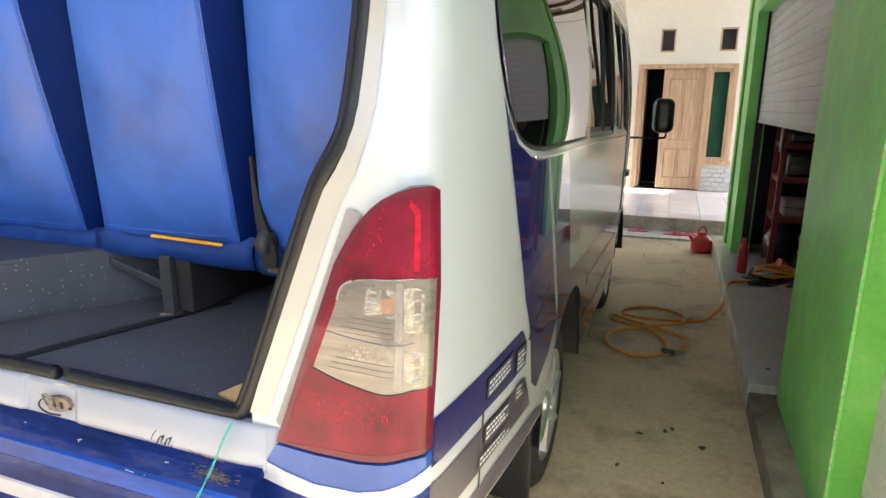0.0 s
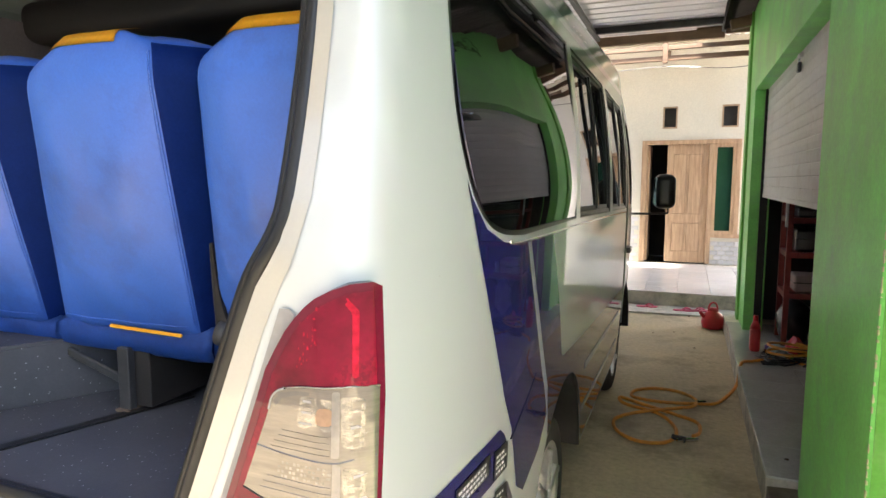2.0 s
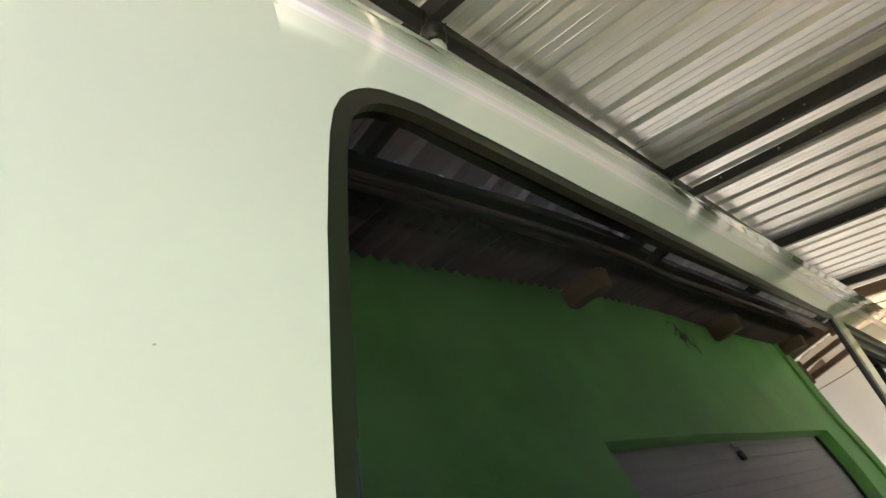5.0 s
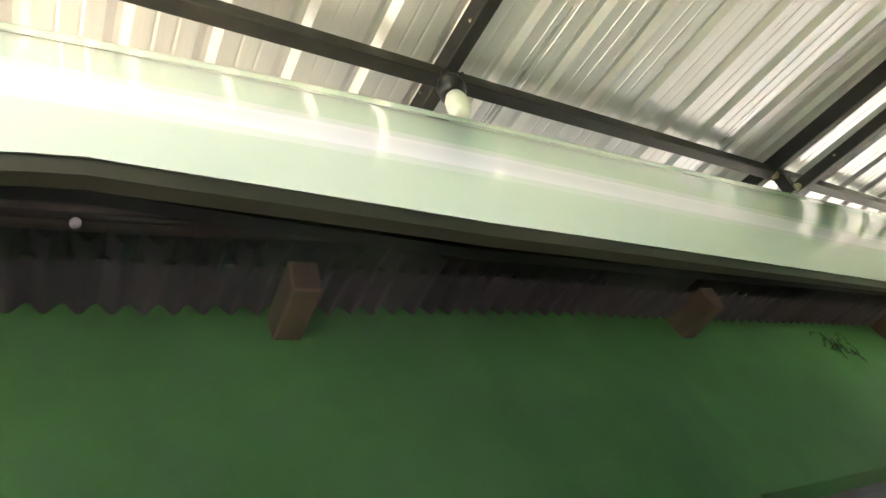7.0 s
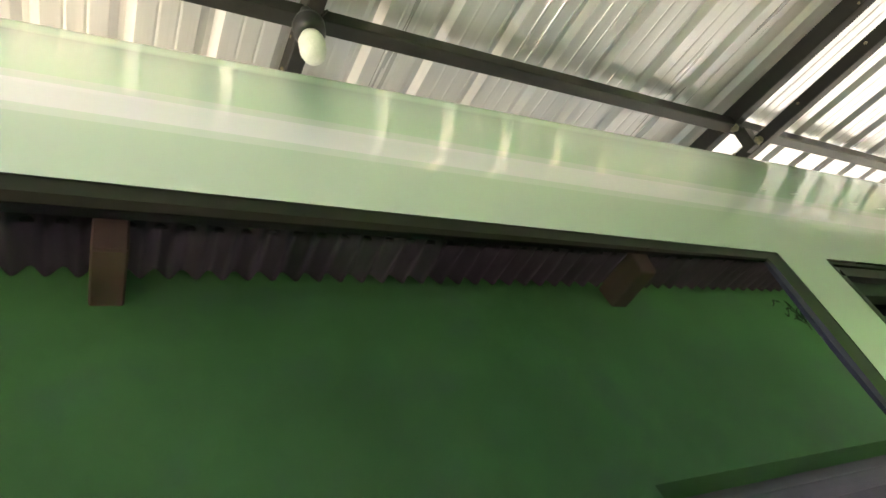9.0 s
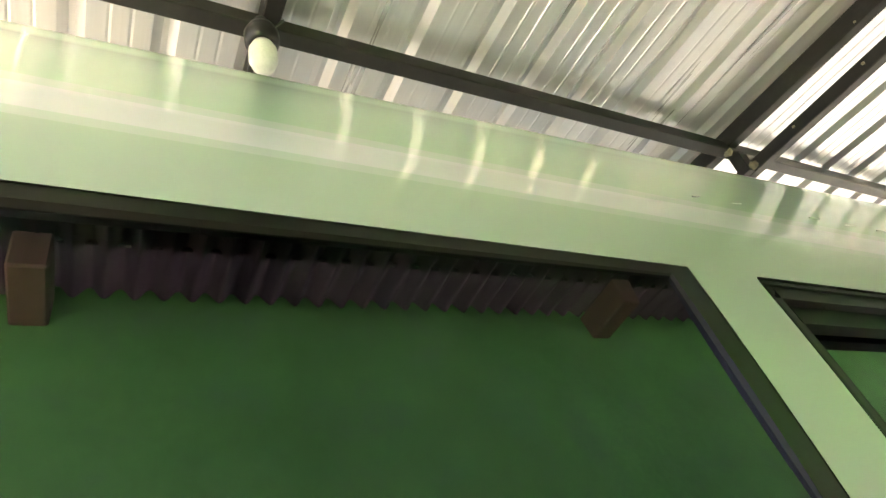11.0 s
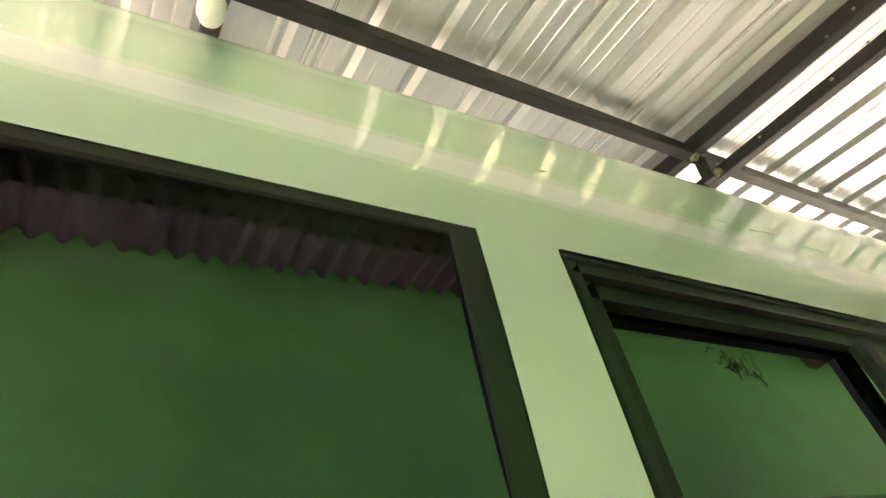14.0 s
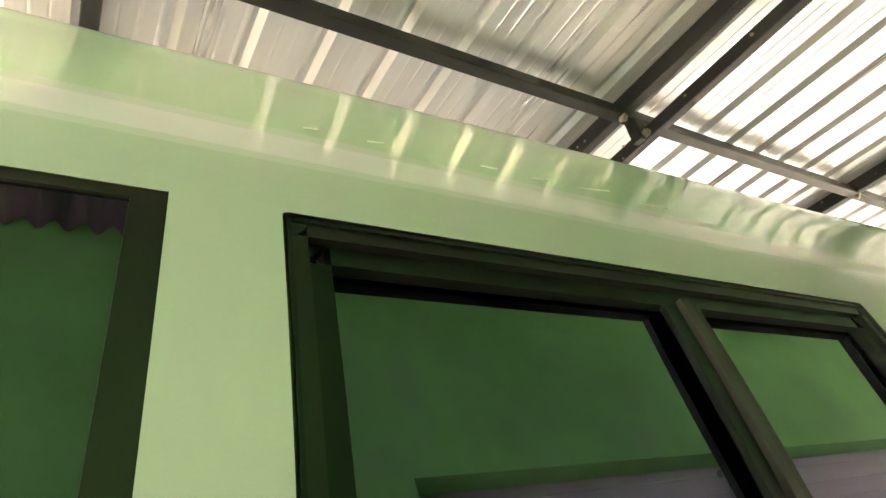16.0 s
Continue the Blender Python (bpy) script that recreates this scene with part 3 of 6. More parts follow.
box(bm, 0.875, 6.0, HY, HY + 0.15, 0.0, 4.0)
box(bm, 0.43, 0.875, HY + 0.01, HY + 0.15, 0.0, 0.70)
bmesh.ops.remove_doubles(bm, verts=bm.verts, dist=1e-4)
structure("wall_north_door", bm, CREAM, "cream painted wall round the front door", "wall")
# inner walls coloured near-black for the unlit house
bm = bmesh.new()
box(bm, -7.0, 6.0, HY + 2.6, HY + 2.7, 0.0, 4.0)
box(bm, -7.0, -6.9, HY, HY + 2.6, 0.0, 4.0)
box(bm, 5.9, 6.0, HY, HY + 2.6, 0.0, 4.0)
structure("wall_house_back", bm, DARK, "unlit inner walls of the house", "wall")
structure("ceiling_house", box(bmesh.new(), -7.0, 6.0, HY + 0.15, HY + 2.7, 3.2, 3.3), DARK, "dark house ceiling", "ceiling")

for i, (xa, xb) in enumerate(((-0.37, -0.135), (0.553, 0.81))):
    v = empty(f"window_{i + 1}", (xa + xb) / 2, HY, 2.68, "small square dark air vent with a thin timber frame", "vent")
    v["kind"] = "structure"
    for a in ((xa, xb, 2.495, 2.52), (xa, xb, 2.84, 2.865), (xa, xa + 0.025, 2.52, 2.84), (xb - 0.025, xb, 2.52, 2.84)):
        part("frame", box(bmesh.new(), a[0], a[1], HY - 0.012, HY + 0.05, a[2], a[3], 0.003), PALE_WOOD, v)
    part("louvre", box(bmesh.new(), xa + 0.02, xb - 0.02, HY + 0.06, HY + 0.075, 2.51, 2.85), DARK, v)

# front door unit: open double leaf, sidelight window and frame
unit = empty("door_1", 0.1, HY, PZ, "brown teak double front door in its frame, one leaf open", "door")
unit["kind"] = "structure"
for a in ((-0.69, 0.875, 2.23, 2.30), (-0.69, -0.60, PZ, 2.23), (0.385, 0.46, PZ, 2.23), (0.80, 0.875, 0.70, 2.23), (0.43, 0.90, 0.655, 0.72)):
    part("frame", box(bmesh.new(), a[0], a[1], HY - 0.035, HY + 0.10, a[2], a[3], 0.006), WOOD, unit)


def leaf(x0, x1, y):
    o = part("leaf", box(bmesh.new(), x0, x1, y, y + 0.04, PZ + 0.01, 2.225, 0.004), WOOD, unit, "panelled teak door leaf")
    w = x1 - x0
    for a, b, c, d in ((0.16, 0.47, 0.10, 0.34), (0.53, 0.84, 0.10, 0.34), (0.16, 0.47, 0.42, 0.92), (0.53, 0.84, 0.42, 0.92)):
        bm = bmesh.new()
        box(bm, x0 + a * w, x0 + b * w, y - 0.010, y + 0.002, PZ + c * 2.02, PZ + d * 2.02, 0.012, 2)
        part("raised_panel", bm, WOOD, o)
        for q in ((a - 0.02, b + 0.02, c - 0.008, c), (a - 0.02, b + 0.02, d, d + 0.008), (a - 0.02, a, c, d), (b, b + 0.02, c, d)):
            part("moulding", box(bmesh.new(), x0 + q[0] * w, x0 + q[1] * w, y - 0.006, y + 0.003, PZ + q[2] * 2.02, PZ + q[3] * 2.02, 0.003), WOOD, o)


leaf(-0.27, 0.385, HY + 0.01)
part("open_leaf", box(bmesh.new(), -0.60, -0.56, HY + 0.10, HY + 0.75, PZ + 0.01, 2.22, 0.004), WOOD, unit, "second door leaf swung inwards")
side = empty("window_3", 0.63, HY, 0.72, "tall narrow dark green glass window beside the front door", "window")
side["kind"] = "structure"
for a in ((0.46, 0.51, 0.72, 2.23), (0.75, 0.80, 0.72, 2.23), (0.51, 0.75, 0.72, 0.77), (0.51, 0.75, 2.17, 2.23)):
    part("window_frame", box(bmesh.new(), a[0], a[1], HY - 0.02, HY + 0.06, a[2], a[3], 0.004), WOOD, side)
part("pane", box(bmesh.new(), 0.51, 0.75, HY + 0.02, HY + 0.026, 0.77, 2.17), PANE_GREEN, side, "dark green glass")

# porch slab and roof edge
bm = bmesh.new()
box(bm, -7.0, 6.0, 8.36, HY, -0.01, PZ - 0.012)
structure("porch", bm, KERB, "raised cement porch base before the house", "porch")
bm = bmesh.new()
prism(bm, [(-4.0, 7.75), (-1.0, 7.85), (0.2, 7.9), (0.9, 8.05), (0.9, 8.37), (-4.0, 8.37)], "z", -0.005, 0.022)
structure("apron", bm, KERB, "thin grey cement apron before the porch", "apron")

eave = empty("house_eave", -0.5, 9.9, 3.3, "timber eave of the porch roof with a corrugated edge", "roof")
for z, h, y in ((3.40, 0.07, 9.95), (3.54, 0.06, 9.90)):
    part("rafter", beam(bmesh.new(), (-6.0, y, z), (1.6, y, z), 0.06, h), ROUGH_WOOD, eave)
for x in (-4.4, -3.0, -1.72, -0.31, 1.05):
    part("bracket", box(bmesh.new(), x - 0.035, x + 0.035, 9.82, 9.9, 3.32, 3.62, 0.004), ROUGH_WOOD, eave)
    part("joist", beam(bmesh.new(), (x, 9.9, 3.42), (x, HY, 3.75), 0.06, 0.09), ROUGH_WOOD, eave)
bm = bmesh.new()
n = 7.6 / 0.02
rows = [[bm.verts.new((-6.0 + i * 0.02, y, z + 0.018 * math.sin(i * 0.02 * 2 * math.pi / 0.13))) for i in range(int(n))] for y, z in ((9.92, 3.725), (HY, 3.98))]
for i in range(int(n) - 1):
    bm.faces.new((rows[0][i], rows[0][i + 1], rows[1][i + 1], rows[1][i]))
bmesh.ops.solidify(bm, geom=bm.faces[:], thickness=0.006)
part("roof_sheet", bm, mat("pale corrugated roof sheet", (0.55, 0.50, 0.44), 0.7, var=0.15, scale=4, bump=0.15), eave, "", True)
# flat sheet and timber added to block the sky seen beside the canopy's end
part("roof_sheet", box(bmesh.new(), 0.20, 2.6, 7.55, 9.95, 3.70, 3.715), ASBESTOS, eave)
part("barge_board", box(bmesh.new(), 0.10, 2.6, 9.26, 9.32, 3.55, 3.70), ROUGH_WOOD, eave, "dark timber added to close the gap below the sheet")
tube_pts = curve([(-3.0, 9.86, 3.30), (-1.6, 9.86, 3.23), (-0.3, 9.86, 3.27), (0.6, 9.86, 3.20), (1.5, 9.86, 3.30)], 8)
part("cable", tube(bmesh.new(), tube_pts, 0.005, 6), BLACK_PLASTIC, eave, "thin sagging cable")

# ---------------- carport canopy
canopy = empty("carport_canopy", -1.3, 4.0, 3.6, "carport roof of galvanised ribbed sheets on dark steel beams", "canopy")
# X0 and Y0 lie out of view, set by how much light they keep out
X0, X1, Y0, Y1, ZS = -3.65, 0.44, -1.60, 9.40, 3.640
pitch = 0.243


def rib(y):
    u = ((y - 2.405) / pitch) % 1.0
    if u < 0.11:
        return 0.022 * u / 0.11
    if u < 0.18:
        return 0.022
    if u < 0.29:
        return 0.022 * (0.29 - u) / 0.11
    for c in (0.53, 0.77):
        if abs(u - c) < 0.03:
            return 0.0018 * (1 - abs(u - c) / 0.03)
    return 0.0


ys = []
k0 = int((Y0 - 2.405) / pitch) - 1
y = 2.405 + k0 * pitch
while y < Y1:
    for u in (0.0, 0.11, 0.18, 0.29, 0.50, 0.53, 0.56, 0.74, 0.77, 0.80):
        if Y0 <= y + u * pitch <= Y1:
            ys.append(y + u * pitch + 1e-5)
    y += pitch
a = 0
per = 40
while a < len(ys) - 1:
    chunk = ys[a:a + per + 1]
    bm = bmesh.new()
    xs_ = [X0 + (X1 - X0) * i / 10 for i in range(11)]
    grid = [[bm.verts.new((x, yy, ZS + rib(yy) + 0.004 * noise.noise(Vector((x * 0.8, yy * 0.5, 0))))) for x in xs_] for yy in chunk]
    for p, q in zip(grid, grid[1:]):
        for i in range(10):
            bm.faces.new((p[i], p[i + 1], q[i + 1], q[i]))
    part("roof_sheet", bm, SPANDEK, canopy)
    a += per
for x in (X1 - 0.015, -1.166, -3.5):
    part("long_beam", beam(bmesh.new(), (x, Y0, 3.556), (x, 9.25, 3.556), 0.055, 0.057), STEEL_DARK, canopy)
for y in (-1.57, 0.42, 2.46, 4.51, 6.58, 8.70):
    part("cross_beam", beam(bmesh.new(), (X0, y, 3.588), (X1, y, 3.588), 0.055, 0.08), STEEL_DARK, canopy)
part("cross_beam", beam(bmesh.new(), (X0, 9.24, 3.56), (X1, 9.24, 3.56), 0.055, 0.09), STEEL_DARK, canopy)
part("end_timber", beam(bmesh.new(), (X0, 9.10, 3.52), (X1, 9.10, 3.52), 0.08, 0.12), ROUGH_WOOD, canopy, "old timber under the canopy's end")
part("brace_beam", beam(bmesh.new(), (-2.8, 4.60, 3.425), (X1, 4.60, 3.47), 0.05, 0.06), STEEL_DARK, canopy)
part("stub", box(bmesh.new(), -1.195, -1.14, 4.54, 4.60, 3.42, 3.57, 0.003), STEEL_DARK, canopy)
for p in ((-1.155, 4.49, 3.53), (-1.135, 4.57, 3.44), (-1.155, 6.56, 3.53)):
    bm = bmesh.new()
    bmesh.ops.create_icosphere(bm, subdivisions=2, radius=0.022, matrix=Matrix.Translation(p))
    for v in bm.verts:
        v.co += 0.012 * Vector((noise.noise(v.co * 60), noise.noise(v.co * 61 + Vector((5, 0, 0))), noise.noise(v.co * 59 + Vector((0, 7, 0)))))
    part("weld", bm, WELD, canopy, "rough pale weld bead", True)
for y in (-1.57, 9.24):
    part("post", box(bmesh.new(), -3.54, -3.46, y - 0.04, y + 0.04, 0.0, 3.53, 0.004), STEEL_DARK, canopy)
rng = random.Random(9)
for i in range(60):
    y = rng.choice((0.42, 2.46, 4.51, 4.60, 6.58))
    x = rng.uniform(-1.6, 0.4)
    z = 3.425 + 0.045 * (x + 2.8) / 3.25 if y == 4.60 else 3.588
    bm = bmesh.new()
    bmesh.ops.create_icosphere(bm, subdivisions=1, radius=rng.uniform(0.004, 0.008), matrix=Matrix.Translation((x, y - 0.028, z + rng.uniform(-0.03, 0.03))))
    part("paint_drop", bm, WELD, canopy)

lamp = empty("ceiling_bulb", -1.15, 2.43, 3.55, "white energy saving bulb in a black socket under the canopy beam", "lamp")
part("socket", lathe(bmesh.new(), [(0.028, 0.0), (0.046, 0.01), (0.048, 0.05), (0.038, 0.075), (0.018, 0.08), (0.016, 0.122)], -1.125, 2.428, 3.409), BLACK_PLASTIC, lamp, "", True)
part("bulb", lathe(bmesh.new(), [(0.012, -0.098), (0.030, -0.092), (0.038, -0.068), (0.038, -0.025), (0.028, 0.0)], -1.125, 2.428, 3.411), PLASTER_WHITE, lamp, "", True)
part("cable", tube(bmesh.new(), curve([(-1.135, 2.475, 3.52), (-1.175, 2.43, 3.54), (-1.135, 2.44, 3.48), (-1.105, 2.49, 3.53)], 6), 0.004, 6), BLACK_PLASTIC, lamp)

# ---------------- eave of the shop roof: corrugated cement sheet over timber rafters
roof = empty("shop_eave", 0.7, 4.5, 3.3, "old brown corrugated cement roof edge over the green wall", "roof")
bm = bmesh.new()
ny = int((YE + 0.25 - YS + 0.15) / 0.0075)
rows = []
for x, z in ((0.372, 3.262), (0.55, 3.306), (0.80, 3.361), (4.35, 4.07)):
    rows.append([bm.verts.new((x + 0.010 * noise.noise(Vector((j * 0.011, 0, 3))), YS - 0.15 + j * 0.0075, z + 0.023 - 0.042 * (0.5 + 0.5 * math.sin(j * 0.0075 * 2 * math.pi / 0.075 + 0.4 * noise.noise(Vector((j * 0.010, 2, 5))))) + 0.012 * noise.noise(Vector((0.4 * j * 0.0075, x, 7))))) for j in range(ny)])
for p, q in zip(rows, rows[1:]):
    for j in range(ny - 1):
        bm.faces.new((p[j], p[j + 1], q[j + 1], q[j]))
bmesh.ops.solidify(bm, geom=bm.faces[:], thickness=0.008)
part("roof_sheet", bm, ASBESTOS, roof, "", True)
for y in (1.94, 3.79, 5.72, 7.3):
    part("rafter", beam(bmesh.new(), (0.42, y, 3.206), (4.3, y, 3.98), 0.085, 0.105, 0.006), ROUGH_WOOD, roof, "rough timber rafter end")
# added black board: closes the sky gap and gives the dark band above the sheet
part("flashing", box(bmesh.new(), 0.450, 0.458, YS - 0.1, YE + 0.2, 3.285, 3.641), MATTE_BLACK, roof, "black board added to close the sky gap over the sheet")
POLE = curve([(0.392, YS - 0.2, 3.365), (0.395, 1.5, 3.367), (0.390, 2.2, 3.385), (0.395, 2.9, 3.385), (0.392, 3.5, 3.36), (0.388, 4.0, 3.352), (0.395, 4.7, 3.358), (0.392, 5.8, 3.365), (0.395, 7.6, 3.37)], 8)
part("pole", tube(bmesh.new(), POLE, 0.030, 12), POLE_WOOD, roof, "long crooked timber pole under the eave", True)
# black cord drawn where only a dark gap shows under the pole
part("cable", tube(bmesh.new(), [p + Vector((-0.028, 0, -0.036 + 0.012 * noise.noise(p * 2.3))) for p in POLE], 0.010, 8), MATTE_BLACK, roof, "black cord standing in for the dark gap below the pole", True)
part("insulator", lathe(bmesh.new(), [(0.006, 0.0), (0.012, 0.004), (0.012, 0.016), (0.007, 0.02)], 0.372, 1.39, 3.30, 12), PLASTER_WHITE, roof, "small white knob", True)

# unseen wall added to keep light from the west off the canopy
structure("wall_west", box(bmesh.new(), -4.0, -3.85, -3.0, 9.0, 0.0, 3.45), GROUT, "plain grey wall added out of view to block light from the west", "wall")
# unseen plain walls, added to cut light from the street side and the far left
structure("wall_street", box(bmesh.new(), -14.0, 14.0, -16.2, -16.0, 0.0, 10.0), CREAM, "plain cream wall added out of view to block the street-side sky", "wall")

# ---------------------------------------------------------------- the minibus
BX = -1.335          # middle line of the bus
Y0B, RC = 0.965, 0.075   # where the side turns into the rear, and that corner's radius
LC = RC * math.pi / 2


def lean(z):
    return 0.26 * max(z - 1.5, 0.0)


def xside(y, z):
    x = -0.312 - (0.137 if z > 1.466 else 0.03) * (z - 1.466) ** 2
    if y < 1.75:
        x -= 0.05 * (1.75 - y) ** 2
    if y > 4.6:
        x -= 0.05 * (y - 4.6) ** 2
    return x


def hull(off=0.0):
    """The body's right side, running on round the rear corner: u is the length along it, v the height."""
    def at(u, v):
        y0 = Y0B + lean(v)
        s = u - y0
        if s >= 0:
            return Vector((xside(u, v) + off, u, v))
        x0 = xside(y0, v)
        if s > -LC:
            a = -s / RC
            return Vector((x0 - RC + (RC + off) * math.cos(a), y0 - (RC + off) * math.sin(a), v))
        return Vector((x0 - RC + (s + LC), y0 - RC - off - 0.02 * (1 - math.cos(min((-s - LC) * 1.2, 1.5))), v))
    return at


def on_rear(x, z):
    """The length along the hull of a rear point with that x."""
    y0 = Y0B + lean(z)
    return y0 - LC + (x - (xside(y0, z) - RC))


def adj(x, z):
    """Rear points drawn nearer where the rear stands upright."""
    k = 0.957 + 0.043 * min(max((z - 1.5) / 0.15, 0.0), 1.0)
    return 0.024 + (x - 0.024) * k, 1.604 + (z - 1.604) * k


bus = empty("minibus", BX, 3.4, 0.0, "white minibus with navy stripes, tinted windows and open tailgate", "minibus")

def rim(loop, width):
    """The outline drawn inwards by a width."""
    c = sum((Vector(p) for p in loop), Vector((0, 0))) / len(loop)
    out = []
    n = len(loop)
    for i in range(n):
        a, b = Vector(loop[i - 1]), Vector(loop[(i + 1) % n])
        d = (b - a).normalized()
        q = Vector((-d.y, d.x))
        if q.dot(c - Vector(loop[i])) < 0:
            q = -q
        out.append(tuple(Vector(loop[i]) + q * width))
    return out


# outlines on the side, as (y, z)
win_a = curve([(1.275, 2.02), (1.255, 1.90), (1.249, 1.80), (1.266, 1.70), (1.318, 1.60), (1.40, 1.533), (1.52, 1.497), (1.70, 1.481)], 4)
win_a = [tuple(p) for p in win_a] + [(2.508, 1.477), (2.553, 2.148), (1.62, 2.153), (1.42, 2.163)] + [tuple(p) for p in curve([(1.39, 2.165), (1.338, 2.155), (1.300, 2.115), (1.275, 2.02)], 4)[:-1]]
win_b = round_poly([(2.596, 1.474), (3.60, 1.450), (3.60, 2.139), (2.640, 2.146)], 0.006, 3)
win_c = round_poly([(3.72, 1.448), (4.56, 1.425), (4.50, 2.115), (3.71, 2.135)], 0.015, 3)
win_d = round_poly([(4.78, 1.42), (5.42, 1.40), (5.02, 2.06), (4.70, 2.09)], 0.03, 4)

AY, AZ, AR = 2.42, 0.41, 0.465
FY = 4.92
arch = [(AY + AR * math.cos(math.radians(a)), AZ + AR * math.sin(math.radians(a))) for a in range(180 - 24, 11, -12)]
arch_f = [(FY + 0.45 * math.cos(math.radians(a)), AZ + 0.45 * math.sin(math.radians(a))) for a in range(180, -1, -15)]
seal_right = [(-0.738, 0.99), (-0.70, 1.09), (-0.645, 1.225), (-0.59, 1.36), (-0.548, 1.455), (-0.50, 1.53), (-0.474, 1.60), (-0.463, 1.72), (-0.465, 1.85), (-0.474, 1.98), (-0.492, 2.10)]
seal_right = [adj(x, z) for x, z in seal_right]
rear_edge = [(on_rear(x, z), z) for x, z in seal_right]
outer = [(on_rear(-0.71, 0.84), 0.84)] + rear_edge + [(on_rear(-0.50, 2.24), 2.245)]
outer += [(Y0B + 0.2, 2.25), (1.27, 2.25), (1.28, 2.196), (2.0, 2.195), (3.2, 2.195), (4.4, 2.193), (4.95, 2.18), (5.35, 1.75), (5.62, 1.38), (5.78, 1.15), (5.80, 0.55), (5.75, 0.42)]
outer += arch_f[::-1] + [(4.3, 0.40), (2.95, 0.40)] + arch[::-1] + [(1.93, 0.56), (1.25, 0.66), (1.0, 0.70), (on_rear(-0.45, 0.72), 0.72)]
skin("body_side", [outer, win_a, win_b, win_c, win_d], hull(), BODY_PAINT, bus, 0.055, "glossy white side panel and rear pillar")
# paint: stripes lie on the white
navy_1 = [(1.285, 1.625), (1.312, 1.588), (1.395, 1.518), (1.52, 1.478), (1.70, 1.463), (1.735, 1.46), (1.80, 1.33), (1.90, 1.14), (1.965, 1.03), (2.02, 0.95), (2.07, 0.86), (1.97, 0.78), (1.78, 0.735),
          (1.70, 0.785), (1.665, 0.87), (1.62, 0.985), (1.545, 1.09), (1.42, 1.33), (1.33, 1.52)]
skin("navy_band", [navy_1], hull(0.0022), NAVY, bus, 0.05, "navy blue paint band")
navy_2 = [(1.775, 1.458), (2.075, 1.456), (2.13, 1.35), (2.22, 1.17), (2.285, 1.0), (2.32, 0.985), (2.82, 0.955), (3.6, 0.915), (5.0, 0.85), (5.3, 0.84)]
navy_2 += [(5.36, 0.60), (FY + 0.44, 0.46)] + [p for p in arch_f[::-1] if p[1] > 0.5][1:] + [(4.46, 0.46), (4.3, 0.42), (2.95, 0.42)] + [(p[0], p[1]) for p in arch[::-1] if p[0] > 2.10]
navy_2 += [(2.06, 0.96), (2.00, 1.05), (1.94, 1.15), (1.84, 1.33)]
skin("navy_flank", [navy_2], hull(0.0022), NAVY, bus, 0.06, "navy blue lower flank")
skin("stripe", [[(2.90, 0.80), (3.55, 0.775), (4.40, 0.74), (4.40, 0.715), (3.55, 0.745), (2.89, 0.765)]], hull(0.004), GREY_STRIPE, bus, 0.06)
skin("stripe", [[(2.88, 0.60), (3.3, 0.585), (4.35, 0.56), (4.35, 0.535), (3.3, 0.555), (2.88, 0.57)]], hull(0.004), GREY_STRIPE, bus, 0.06)
# bands behind the rear wheel
skin("navy_band", [[(0.938, 1.042), (1.167, 1.031), (1.40, 1.023), (1.518, 1.019), (1.555, 0.993), (1.578, 0.965), (1.593, 0.891), (1.455, 0.901), (1.227, 0.922), (0.993, 0.937), (0.938, 0.942)]], hull(0.0022), NAVY, bus, 0.05)
skin("grey_band", [[(0.938, 0.906), (0.997, 0.899), (1.209, 0.889), (1.42, 0.867), (1.606, 0.845), (1.66, 0.775), (1.70, 0.71), (1.631, 0.724), (1.363, 0.763), (1.105, 0.785), (0.938, 0.80)]], hull(0.0022), GREY_PAINT, bus, 0.05)
skin("grey_band", [[(1.0, 0.747), (1.183, 0.733), (1.372, 0.720), (1.647, 0.677), (1.82, 0.64), (1.94, 0.60), (1.93, 0.572), (1.25, 0.668), (1.0, 0.706)]], hull(0.0022), GREY_PAINT, bus, 0.05)
for y0, y1, za, zb, drop in ((1.236, 1.445, 0.947, 0.999, 0.008), (1.477, 1.588, 0.905, 0.978, 0.012), (1.232, 1.44, 0.834, 0.886, 0.026), (1.49, 1.592, 0.818, 0.872, 0.018), (1.20, 1.46, 0.788, 0.824, 0.034)):
    lab = skin("notice", [[(y0, za), (y1, za - drop), (y1, zb - drop), (y0, zb)]], hull(0.0036), BLACK_PLASTIC, bus, 0.05, "black notice with white unreadable lines")
    rows_n = 4 if zb - za > 0.07 else 3 if zb - za > 0.04 else 2
    for k in range(rows_n):
        zc = za + (zb - za) * (0.14 + 0.76 * k / rows_n)
        x = y0 + 0.012
        while x < y1 - 0.03 - 0.02 * (k % 2):
            w = 0.012 + 0.016 * ((k * 7 + int(x * 900)) % 5) / 4
            za_ = zc - drop * (x - y0) / (y1 - y0)
            skin("line", [[(x, za_), (x + w, za_ - drop * w / (y1 - y0)), (x + w, za_ + 0.0065 - drop * w / (y1 - y0)), (x, za_ + 0.0065)]], hull(0.0046), TEXT_WHITE, lab, 0.05)
            x += w + 0.006
